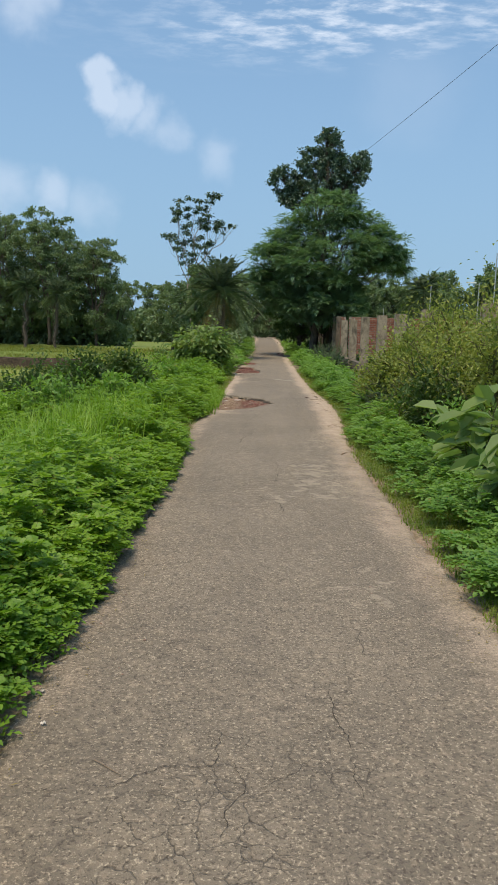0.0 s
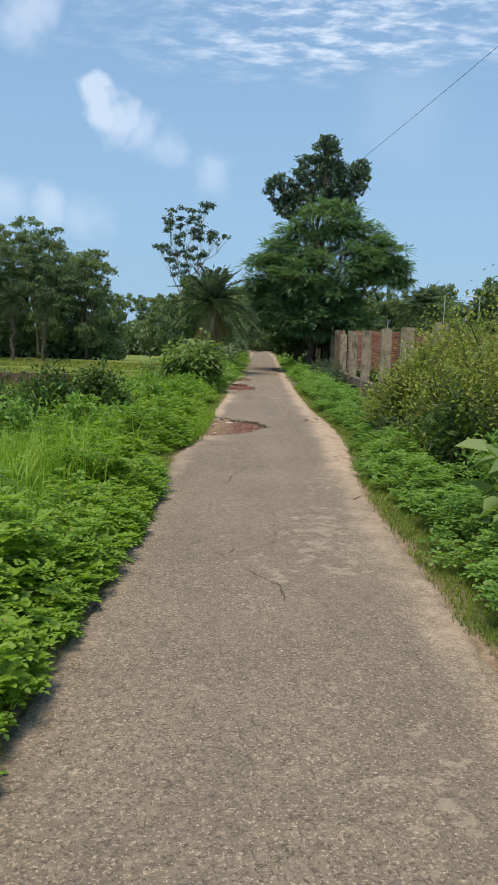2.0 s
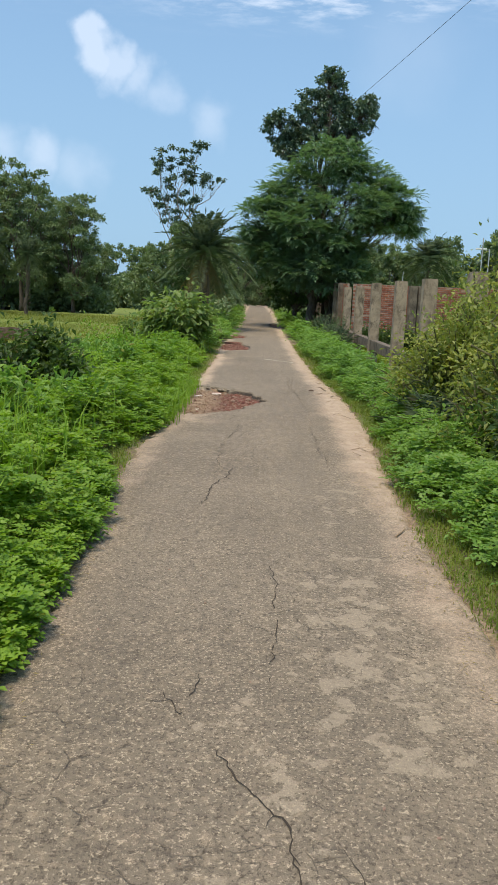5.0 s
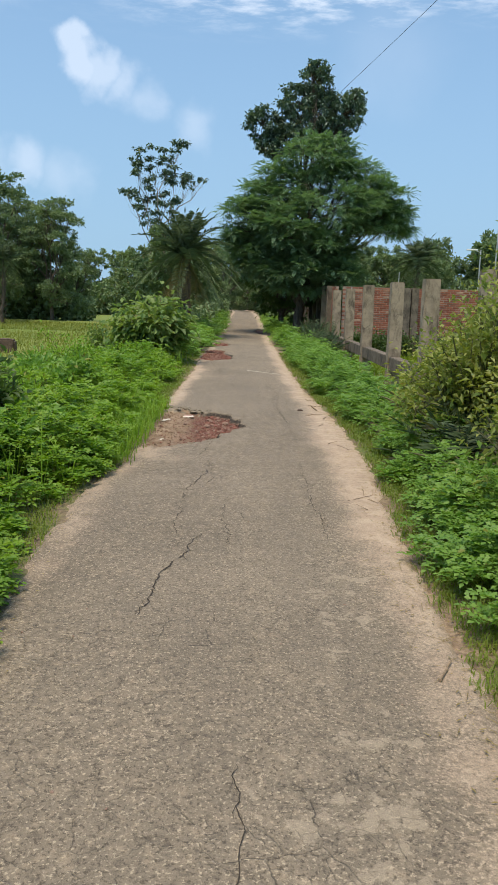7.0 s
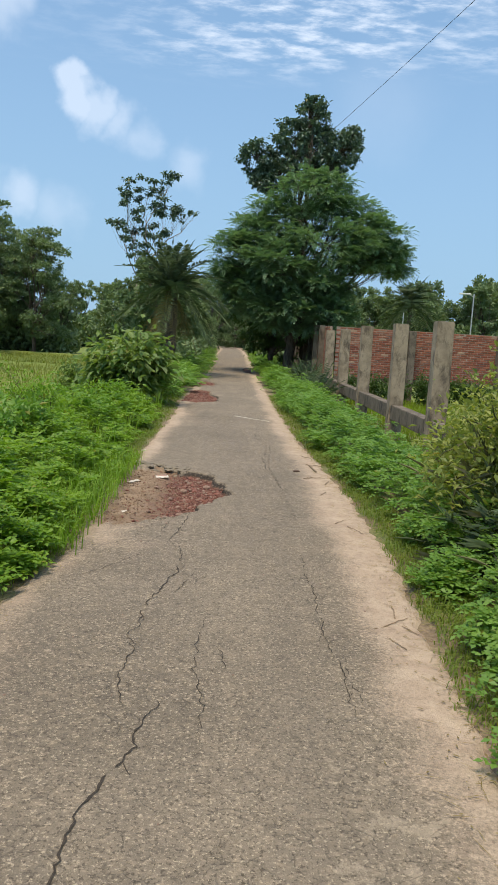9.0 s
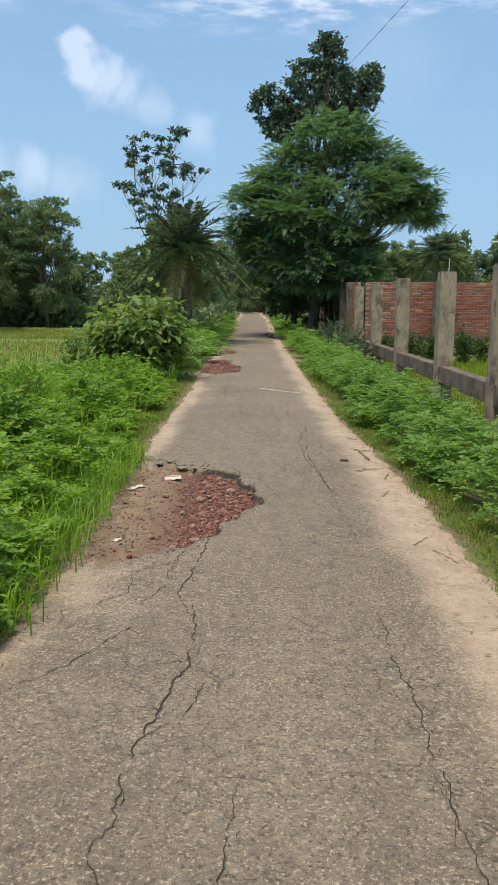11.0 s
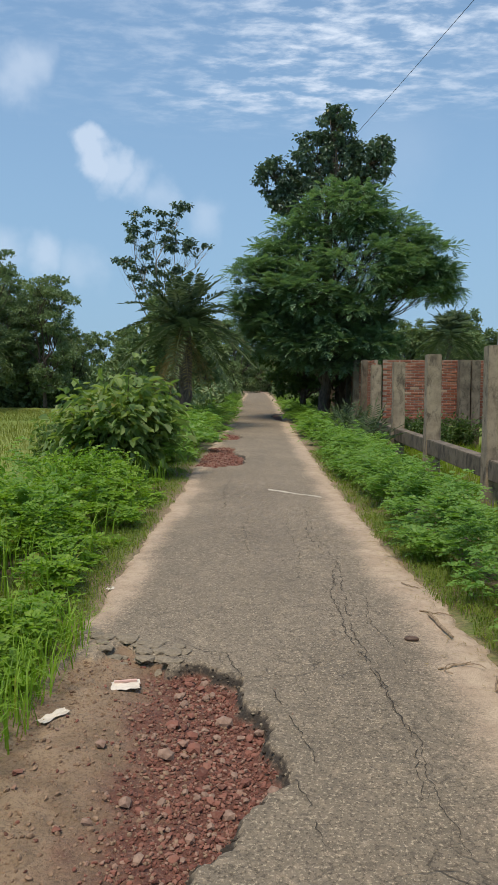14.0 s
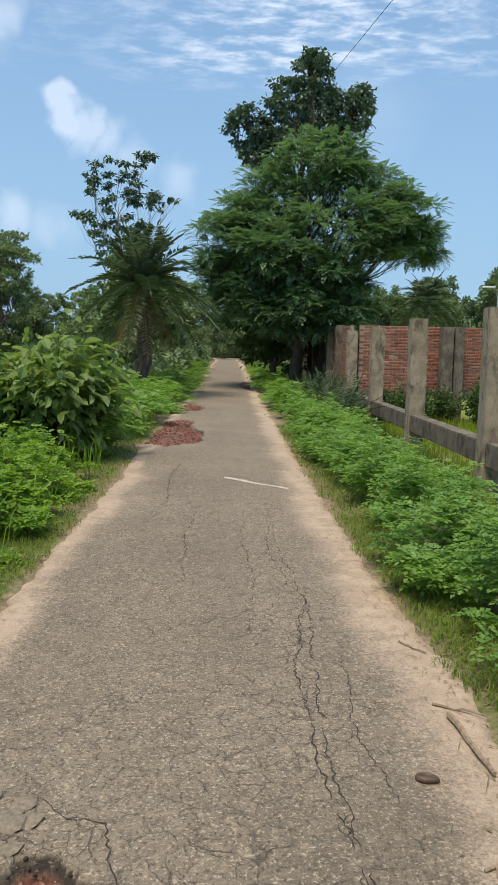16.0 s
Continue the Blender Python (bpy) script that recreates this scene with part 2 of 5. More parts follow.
    edge = mathn(t, "ADD", edge, mathn(t, "MULTIPLY", mathn(t, "SUBTRACT", pale, 0.5), 1.6))
    base = mixc(t, ramp(t, edge, 0.1, 1.0, 0.0, 0.9), base, sand)
    # red broken-brick base course in the holes
    red = mixc(t, ramp(t, noisen(t, p, 28, 5, 0.7), 0.35, 0.65), (0.105, 0.034, 0.024), (0.205, 0.085, 0.060))
    soil = mixc(t, ramp(t, mid, 0.3, 0.7), (0.22, 0.150, 0.094), (0.365, 0.265, 0.176))
    side = t.nodes.new("ShaderNodeSeparateXYZ")
    t.links.new(p, side.inputs[0])
    soily = ramp(t, mathn(t, "ADD", side.outputs[0], mathn(t, "MULTIPLY", mid, 0.9)), 0.30, -0.12)
    soily = mathn(t, "MULTIPLY", soily, ramp(t, side.outputs[1], 20.0, 22.0, 1.0, 0.15))
    pitc = mixc(t, soily, red, soil)
    pitc = mixc(t, ramp(t, dark, 0.48, 0.62, 0.0, 0.45), pitc, (0.07, 0.04, 0.03))
    pitc = mixc(t, ramp(t, pale, 0.54, 0.66, 0.0, 0.5), pitc, (0.34, 0.22, 0.16))
    pitc = mixc(t, ramp(t, noisen(t, p, 11, 6, 0.7), 0.55, 0.8, 0.0, 0.5), pitc, (0.36, 0.27, 0.20))
    base = mixc(t, ramp(t, pit, 0.3, 0.9), base, pitc)
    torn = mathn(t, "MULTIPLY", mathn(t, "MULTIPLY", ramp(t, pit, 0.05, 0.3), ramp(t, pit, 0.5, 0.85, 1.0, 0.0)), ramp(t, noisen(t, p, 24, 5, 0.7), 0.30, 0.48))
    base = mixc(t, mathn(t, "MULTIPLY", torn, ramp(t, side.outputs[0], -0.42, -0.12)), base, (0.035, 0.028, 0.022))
    t.links.new(base, b.inputs["Base Color"])
    h = mathn(t, "ADD", mathn(t, "MULTIPLY", pale, 1.2), mathn(t, "MULTIPLY", grain, 0.5))
    h = mathn(t, "SUBTRACT", h, mathn(t, "MULTIPLY", line, 1.5))
    h = mathn(t, "ADD", h, mathn(t, "MULTIPLY", pit, mathn(t, "MULTIPLY", noisen(t, p, 32, 6, 0.75), 4.0)))
    bump(t, b, h, 0.8, 0.009)
    return m


ROAD = road_material()


def ground_material():
    m, t, b = material("grassy_soil", 0.95)
    p = position(t)
    side = t.nodes.new("ShaderNodeSeparateXYZ")
    t.links.new(p, side.inputs[0])
    f = noisen(t, p, 1.3, 6, 0.65)
    g = noisen(t, p, 30, 5, 0.7)
    soil = mixc(t, ramp(t, g, 0.3, 0.7), (0.10, 0.075, 0.045), (0.24, 0.18, 0.115))
    turf = mixc(t, ramp(t, g, 0.3, 0.75), (0.070, 0.105, 0.022), (0.150, 0.185, 0.045))
    c = mixc(t, ramp(t, f, 0.42, 0.6), soil, turf)
    near = ramp(t, mathn(t, "ADD", mathn(t, "ABSOLUTE", mathn(t, "SUBTRACT", side.outputs[0], 0.24)), mathn(t, "MULTIPLY", noisen(t, p, 7, 6, 0.7), 0.5)), 1.22, 1.56, 1.0, 0.0)
    bare = mixc(t, ramp(t, g, 0.3, 0.7), (0.16, 0.11, 0.075), (0.36, 0.265, 0.185))
    c = mixc(t, near, c, bare)
    # ripening paddies away from the road, plot by plot
    far = ramp(t, mathn(t, "ABSOLUTE", mathn(t, "SUBTRACT", side.outputs[0], 0.2)), 4.0, 5.0)
    plots = t.nodes.new("ShaderNodeTexVoronoi")
    plots.inputs["Scale"].default_value = 0.06
    t.links.new(p, plots.inputs["Vector"])
    pr = t.nodes.new("ShaderNodeSeparateColor")
    t.links.new(plots.outputs["Color"], pr.inputs[0])
    paddy = mixc(t, pr.outputs[0], (0.115, 0.175, 0.028), (0.165, 0.215, 0.040))
    paddy = mixc(t, ramp(t, noisen(t, p, 2.5, 6, 0.7), 0.45, 0.75, 0.0, 0.6), paddy, (0.21, 0.20, 0.065))
    t.links.new(mixc(t, far, c, paddy), b.inputs["Base Color"])
    bump(t, b, g, 0.6, 0.03)
    return m


GROUND = ground_material()


def concrete_material(name, colour, second, stain):
    m, t, b = material(name, 0.92)
    p = position(t)
    st = t.nodes.new("ShaderNodeMapping")
    st.inputs["Scale"].default_value = (1, 1, 0.5)
    t.links.new(p, st.inputs[0])
    f = noisen(t, p, 3.5, 6, 0.65)
    streak = noisen(t, st.outputs[0], 5, 7, 0.7, 0.4)
    g = noisen(t, p, 60, 4, 0.7)
    c = mixc(t, ramp(t, f, 0.3, 0.7), colour, second)
    c = mixc(t, ramp(t, streak, 0.47, 0.66, 0.0, 0.85), c, stain)
    c = mixc(t, ramp(t, g, 0.55, 0.8, 0.0, 0.4), c, stain)
    t.links.new(c, b.inputs["Base Color"])
    bump(t, b, mathn(t, "ADD", g, mathn(t, "MULTIPLY", f, 2.0)), 0.5, 0.012)
    return m


CONCRETE = concrete_material("weathered_concrete", (0.215, 0.172, 0.120), (0.35, 0.288, 0.205), (0.070, 0.055, 0.040))
CONCRETE_DARK = concrete_material("mossy_concrete", (0.10, 0.082, 0.060), (0.19, 0.158, 0.118), (0.035, 0.030, 0.023))


def brick_material():
    m, t, b = material("red_brick", 0.93)
    info = t.nodes.new("ShaderNodeObjectInfo")
    geo = t.nodes.new("ShaderNodeNewGeometry")
    r = mathn(t, "FRACT", mathn(t, "ADD", info.outputs["Random"], geo.outputs["Random Per Island"]))
    p = geo.outputs["Position"]
    c = mixc(t, r, (0.195, 0.060, 0.036), (0.30, 0.108, 0.062))
    c = mixc(t, mathn(t, "GREATER_THAN", r, 0.975), c, (0.36, 0.24, 0.16))
    f = noisen(t, p, 25, 5, 0.7)
    c = mixc(t, ramp(t, f, 0.5, 0.75, 0.0, 0.6), c, (0.13, 0.06, 0.045))
    c = mixc(t, ramp(t, noisen(t, p, 1.5, 4), 0.5, 0.7, 0.0, 0.45), c, (0.34, 0.22, 0.15))
    t.links.new(c, b.inputs["Base Color"])
    bump(t, b, f, 0.5, 0.01)
    return m


BRICK = brick_material()


def plain_material(name, colour, second, scale=20.0, rough=0.8, metal=0.0):
    m, t, b = material(name, rough)
    b.inputs["Metallic"].default_value = metal
    f = noisen(t, position(t), scale, 5, 0.65)
    t.links.new(mixc(t, ramp(t, f, 0.3, 0.7), colour, second), b.inputs["Base Color"])
    bump(t, b, f, 0.4, 0.005)
    return m


MORTAR = plain_material("mortar", (0.20, 0.15, 0.115), (0.34, 0.265, 0.205))


def chip_material():
    """Broken brick and dusty stone, each piece of its own shade."""
    m, t, b = material("broken_brick", 0.93)
    info = t.nodes.new("ShaderNodeObjectInfo")
    geo = t.nodes.new("ShaderNodeNewGeometry")
    r = mathn(t, "FRACT", mathn(t, "ADD", info.outputs["Random"], geo.outputs["Random Per Island"]))
    f = noisen(t, geo.outputs["Position"], 60, 5, 0.7)
    c = mixc(t, ramp(t, r, 0.0, 0.7), (0.105, 0.036, 0.027), (0.225, 0.090, 0.066))
    c = mixc(t, ramp(t, r, 0.72, 0.95), c, (0.27, 0.165, 0.125))
    c = mixc(t, ramp(t, f, 0.45, 0.75, 0.0, 0.55), c, (0.24, 0.145, 0.105))
    t.links.new(c, b.inputs["Base Color"])
    bump(t, b, f, 0.5, 0.006)
    return m


CHIP_RED = chip_material()
SOIL = plain_material("dry_clod", (0.15, 0.092, 0.062), (0.30, 0.205, 0.140), 30, 0.95)
CHIP_PALE = plain_material("dusty_stone", (0.19, 0.118, 0.088), (0.29, 0.195, 0.150), 40)
ASPHALT_BIT = plain_material("asphalt_lump", (0.13, 0.11, 0.08), (0.24, 0.20, 0.145), 60)
# near-black of asphalt crumbs; on crack strips it paints the shade inside
TAR_AND_SHADE = plain_material("crack_shadow", (0.022, 0.018, 0.014), (0.055, 0.043, 0.032), 50, 0.95)
PAPER = plain_material("paper", (0.50, 0.45, 0.38), (0.64, 0.59, 0.52), 15, 0.7)
PAPER_RED = plain_material("red_print", (0.56, 0.33, 0.29), (0.62, 0.45, 0.40), 40, 0.7)
CHALK = plain_material("chalky_paint", (0.34, 0.30, 0.24), (0.52, 0.48, 0.41), 30, 0.9)
TWIG = plain_material("dry_twig", (0.16, 0.11, 0.07), (0.32, 0.24, 0.16), 40)
CABLE = plain_material("black_cable", (0.02, 0.02, 0.022), (0.035, 0.035, 0.037), 20, 0.5)
STEEL = plain_material("grey_steel", (0.42, 0.43, 0.43), (0.55, 0.56, 0.56), 10, 0.45, 0.6)
LAMP_WHITE = plain_material("white_lamp_head", (0.75, 0.76, 0.76), (0.82, 0.83, 0.83), 10, 0.4)
MUD = plain_material("dark_mud_brick", (0.055, 0.036, 0.026), (0.125, 0.085, 0.058), 9, 0.95)

# ---- mesh tools ----
RNG = np.random.default_rng(7)


def mesh_of(name, verts, tris, mat, smooth=False):
    """A mesh from arrays of corners and triangles."""
    me = bpy.data.meshes.new(name)
    verts, tris = np.asarray(verts, np.float32), np.asarray(tris, np.int32)
    n = len(tris)
    me.vertices.add(len(verts))
    me.vertices.foreach_set("co", verts.ravel())
    me.loops.add(n * 3)
    me.loops.foreach_set("vertex_index", tris.ravel())
    me.polygons.add(n)
    me.polygons.foreach_set("loop_start", np.arange(0, n * 3, 3, dtype=np.int32))
    me.polygons.foreach_set("loop_total", np.full(n, 3, np.int32))
    me.polygons.foreach_set("use_smooth", np.full(n, smooth))
    me.update(calc_edges=True)
    me.materials.append(mat)
    return me


def join(*pieces):
    """Several (verts, tris) as one."""
    vs, ts, at = [], [], 0
    for v, t in pieces:
        vs.append(v)
        ts.append(np.asarray(t) + at)
        at += len(v)
    return np.concatenate(vs), np.concatenate(ts)


def part(name, bm, mat, parent=None, label=""):
    """A bmesh as one mesh object under a thing or a part."""
    me = bpy.data.meshes.new(name)
    bm.to_mesh(me)
    bm.free()
    me.materials.append(mat)
    ob = new(name, me)
    ob.parent = parent
    return tagged(ob, label)


def part_of(name, shape, mat, parent=None, label="", smooth=False):
    """Corners and triangles as one mesh object under a thing."""
    ob = new(name, mesh_of(name, shape[0], shape[1], mat, smooth))
    ob.parent = parent
    return tagged(ob, label)


def unit(v):
    return v / np.maximum(np.linalg.norm(v, axis=-1, keepdims=True), 1e-9)


def leaves(base, way, top, length, width, fold=0.15, droop=0.1, rounded=False):
    """Leaves bent along the midrib: pointed rhombs, or rounded blades of four triangles."""
    n = len(base)
    way = unit(way)
    side = unit(np.cross(way, top))
    top = np.cross(side, way)
    L, W = np.broadcast_to(length, n)[:, None], np.broadcast_to(width, n)[:, None]
    if rounded:
        a, b = base + way * L * 0.32, base + way * L * 0.72 - top * L * droop * 0.45
        edge, rim = side * W / 2, top * W * fold
        v = np.stack([base, a + edge + rim, b + edge * 0.85 + rim, base + way * L - top * L * droop, b - edge * 0.85 + rim, a - edge + rim], 1).reshape(-1, 3)
        k = np.arange(n)[:, None] * 6
        return v, np.concatenate([k + [0, 1, 2], k + [0, 2, 3], k + [0, 3, 4], k + [0, 4, 5]], 1).reshape(-1, 3)
    mid = base + way * L * 0.5
    v = np.stack([base, mid + side * W / 2 + top * W * fold, base + way * L - top * L * droop, mid - side * W / 2 + top * W * fold], 1).reshape(-1, 3)
    k = np.arange(n)[:, None] * 4
    return v, np.concatenate([k + [0, 1, 2], k + [0, 2, 3]], 1).reshape(-1, 3)


def random_way(n, lift=0.0, rng=RNG):
    v = rng.normal(size=(n, 3))
    v[:, 2] += lift
    return unit(v)


def blades(base, height, lean, width):
    """Grass: narrow blades of two leaning pieces."""
    n = len(base)
    a = RNG.uniform(0, 2 * np.pi, n)
    out_way = np.stack([np.cos(a), np.sin(a), np.zeros(n)], 1)
    side = np.stack([-np.sin(a), np.cos(a), np.zeros(n)], 1)
    H, L, W = (np.broadcast_to(x, n)[:, None] for x in (height, lean, width))
    upv = np.array([0, 0, 1.0])
    mid = base + upv * H * 0.6 + out_way * L * H * 0.3
    v = np.stack([base - side * W / 2, base + side * W / 2, mid + side * W * 0.4, mid - side * W * 0.4, base + upv * H * (1 - 0.35 * L) + out_way * L * H], 1).reshape(-1, 3)
    k = np.arange(n)[:, None] * 5
    return v, np.concatenate([k + [0, 1, 2], k + [0, 2, 3], k + [3, 2, 4]], 1).reshape(-1, 3)


def tube(points, radii, sides=7):
    """A tapered limb along points."""
    points, n = np.asarray(points, float), len(points)
    radii = np.broadcast_to(radii, n)
    tang = unit(np.gradient(points, axis=0))
    ref = np.where(np.abs(tang[:, 2:3]) > 0.9, [[1.0, 0, 0]], [[0, 0, 1.0]])
    a = unit(np.cross(tang, ref))
    b = np.cross(tang, a)
    ang = np.linspace(0, 2 * np.pi, sides, endpoint=False)
    v = (points[:, None] + radii[:, None, None] * (a[:, None] * np.cos(ang)[None, :, None] + b[:, None] * np.sin(ang)[None, :, None])).reshape(-1, 3)
    f = []
    for i in range(n - 1):
        for j in range(sides):
            p, q = i * sides + j, i * sides + (j + 1) % sides
            f += [(p, q, q + sides), (p, q + sides, p + sides)]
    top = (n - 1) * sides
    f += [(0, j + 1, j) for j in range(1, sides - 1)] + [(top, top + j, top + j + 1) for j in range(1, sides - 1)]
    return v, np.array(f)


def bent(a, b, sag=0.0, wobble=0.05, n=6):
    """A wavering line from a to b that bows by sag."""
    a, b = np.asarray(a, float), np.asarray(b, float)
    s = np.linspace(0, 1, n)[:, None]
    p = a + (b - a) * s
    p[:, 2] += (np.sin(s[:, 0] * np.pi)) * sag
    j = RNG.normal(size=(n, 3)) * wobble * np.linalg.norm(b - a)
    j[0] = j[-1] = 0
    return p + j


def fronds(base, way, length, pairs, leaflet, wide, hang=0.5, thick=0.0, rounded=False):
    """Feather leaves: leaflets in pairs along a drooping rib. thick > 0 adds the rib itself."""
    n = len(base)
    way = unit(way)
    L = np.broadcast_to(length, n)[:, None]
    vs, ts, at = [], [], 0
    flat_side = unit(np.cross(way, np.array([0, 0, 1.0]) + 1e-4))
    upv = np.cross(flat_side, way)
    for i in range(pairs):
        s = (i + 0.6) / pairs
        p = base + way * L * s - np.array([0, 0, 1.0]) * L * hang * s * s * 0.6
        shape = 0.55 + 0.9 * math.sin(math.pi * min(0.95, 0.15 + 0.8 * s)) * 0.5
        fwd = way - np.array([0, 0, 1.0]) * hang * s
        for sign in (-1, 1):
            d = unit(fwd * 0.55 + flat_side * sign + upv * 0.15 + RNG.normal(size=(n, 3)) * 0.12)
            v, t = leaves(p, d, upv, leaflet * shape * RNG.uniform(0.85, 1.15, n), wide, 0.1, 0.12, rounded)
            vs.append(v)
            ts.append(t + at)
            at += len(v)
    v, t = leaves(base + way * L - np.array([0, 0, 1.0]) * L * hang * 0.6, unit(way - np.array([0, 0, 1.0]) * hang), upv, leaflet, wide, 0.1, 0.1, rounded)
    vs.append(v)
    ts.append(t + at)
    at += len(v)
    if thick > 0:
        for k in range(n):
            s = np.linspace(0, 1, 6)[:, None]
            pts = base[k] + way[k] * L[k] * s - np.array([0, 0, 1.0]) * L[k] * hang * s * s * 0.6
            v, t = tube(pts, np.linspace(thick, thick * 0.3, 6), 4)
            vs.append(v)
            ts.append(t + at)
            at += len(v)
    return np.concatenate(vs), np.concatenate(ts)


def box_bm(sx, sy, sz, bevel=0.01, rough=0.0, cuts=0, rounds=2):
    """A block standing on z = 0, edges rounded, faces slightly uneven."""
    bm = bmesh.new()
    bmesh.ops.create_cube(bm, size=1)
    for v in bm.verts:
        v.co = Vector((v.co.x * sx, v.co.y * sy, (v.co.z + 0.5) * sz))
    if cuts:
        bmesh.ops.subdivide_edges(bm, edges=[e for e in bm.edges if abs(e.verts[0].co.z - e.verts[1].co.z) > sz * 0.5], cuts=cuts)
    if bevel:
        bmesh.ops.bevel(bm, geom=[e for e in bm.edges if len(e.link_faces) == 2 and e.calc_face_angle() > 0.5], offset=bevel, segments=rounds, affect="EDGES", clamp_overlap=True)
    if rough:
        for v in bm.verts:
            v.co += noise.noise_vector(v.co * 4.0 + Vector((sx * 50, sy, 0))) * rough
    return bm


def thing(name, x, y, z, label, category, group="", rz=0.0):
    ob = new(name)
    ob.matrix_world = pose(x, y, z, 0, 0, rz)
    return tagged(ob, label, category, group)


def smooth(a, b, x):
    s = np.clip((np.asarray(x, float) - a) / (b - a), 0, 1)
    return s * s * (3 - 2 * s)


def waver(x, y, scale=1.0, seed=0.0):
    """A cheap smooth noise on arrays, about -1 to 1."""
    x, y = x * scale, y * scale
    return (np.sin(x * 1.7 + 1.3 * np.sin(y * 1.1 + seed) + seed) + np.sin(y * 2.3 + 1.7 * np.sin(x * 0.9 + seed * 2)) + 0.6 * np.sin(x * 4.1 + y * 3.7 + seed * 3)) / 2.6


# ---- ground and road ----
def road_l(y):
    """The road's west edge."""
    return np.interp(y, (0, 8, 10, 11.2, 13, 14.3, 15.5, 16.3, 17.5, 18.5, 21, 23.7, 27, 36), (-0.83, -0.80, -0.84, -0.93, -0.96, -0.80, -0.84, -0.86, -0.84, -0.82, -0.82, -0.78, -0.88, -0.78))


def road_r(y):
    """The road's east edge."""
    return np.interp(y, (0, 5, 6.2, 8.5, 9.6, 11, 13.5, 14.6, 17, 18.5, 20.5, 25, 36), (1.31, 1.30, 1.24, 1.20, 1.17, 1.21, 1.36, 1.44, 1.43, 1.37, 1.28, 1.22, 1.24))


def far_rise(x, y):
    """The bank climbs a little towards the trees."""
    return 0.38 * smooth(33, 62, y) * smooth(7.5, 3.5, np.abs(x))


def ground_z(x, y):
    """Height of the earth: the road runs on a low bank."""
    x, y = np.asarray(x, float), np.asarray(y, float)
    z = -0.42 * smooth(-1.4, -4.2, x) - 0.47 * smooth(1.7, 3.1, x)
    z = z + 0.025 * waver(x, y, 1.6) * smooth(0.2, 1.0, np.maximum(road_l(y) - x, x - road_r(y)))
    z = z + far_rise(x, y)
    # field bunds to the west
    west = smooth(-4.6, -5.4, x)
    for row, high in ((28.5, 0.22), (47.0, 0.16), (63.0, 0.2)):
        z = z + west * high * np.exp(-((y - row - 0.4 * waver(x, y, 0.3)) / 0.45) ** 2)
    return np.where(np.abs(x) > 300, -0.5, z)


def grid_mesh(xs, ys, zf):
    X, Y = np.meshgrid(xs, ys)
    v = np.stack([X, Y, zf(X, Y)], -1).reshape(-1, 3)
    nx, ny = len(xs), len(ys)
    i, j = np.meshgrid(np.arange(nx - 1), np.arange(ny - 1))
    k = (j * nx + i).reshape(-1, 1)
    t = np.concatenate([k + [0, 1, nx + 1], k + [0, nx + 1, nx]], 1).reshape(-1, 3)
    return v, t


def pit_depth(x, y):
    """0 on the paved skin, 1 inside a hole, with broken edges."""
    d = np.zeros_like(x)
    for cx, cy, rx, ry, seed, soft in ((-0.44, 16.42, 0.62, 1.24, 1.0, 0.055), (-0.70, 15.70, 0.40, 0.8, 2.0, 0.30), (-0.56, 28.2, 0.50, 1.6, 3.0, 0.055), (-0.62, 29.8, 0.34, 1.2, 5.0, 0.055), (-0.62, 34.0, 0.40, 1.1, 4.0, 0.055), (1.12, 43.5, 0.35, 2.2, 6.0, 0.055)):
        a = np.arctan2((y - cy) / ry, (x - cx) / rx)
        r = np.hypot((x - cx) / rx, (y - cy) / ry)
        edge = 1 + 0.09 * np.sin(3 * a + seed) + 0.06 * np.sin(7 * a + 2 * seed) + 0.04 * np.sin(17 * a + seed * 3) + 0.03 * waver(x, y, 14, seed)
        d = np.maximum(d, np.clip((edge - r) * np.hypot(x - cx, y - cy) / np.maximum(r, 0.05) / soft + 0.5 + 0.35 * waver(x, y, 40, seed), 0, 1))
    return d


def dust_amount(x, y):
    left = smooth(0.30, 0.0, x - road_l(y) + 0.10 * waver(x, y, 1.1, 2) - 0.04) * (0.25 + 0.3 * smooth(9, 14, y) + 0.3 * smooth(17.5, 19, y))
    right = smooth(0.45, 0.0, road_r(y) - x + 0.06 * waver(x, y, 0.8, 4) - 0.12 * np.exp(-((y - 15.5) / 3.0) ** 2)) * (0.55 + 0.2 * smooth(5, 3, y) + 0.45 * smooth(8.5, 13, y))
    apron = np.exp(-((x + 0.85) / 0.5) ** 2 - ((y - 14.7) / 0.85) ** 2) * 0.65
    apron = np.maximum(apron, np.exp(-((x + 0.8) / 0.45) ** 2 - ((y - 23.5) / 2.0) ** 2) * 0.5)
    return np.clip(np.maximum(np.maximum(left, right), apron), 0, 1)


def worn_amount(x, y):
    """Where the black skin has peeled off in pale scabs."""
    w = np.zeros_like(x)
    for cx, cy, rx, ry, a in ((0.65, 8.6, 0.38, 1.7, 1.0), (0.25, 7.4, 0.3, 0.8, 0.8), (0.75, 5.2, 0.4, 1.0, 0.6), (0.78, 10.8, 0.22, 0.8, 0.9), (0.9, 14.0, 0.3, 2.0, 0.4)):
        w = np.maximum(w, a * np.exp(-((x - cx) / rx) ** 2 - ((y - cy) / ry) ** 2))
    return w


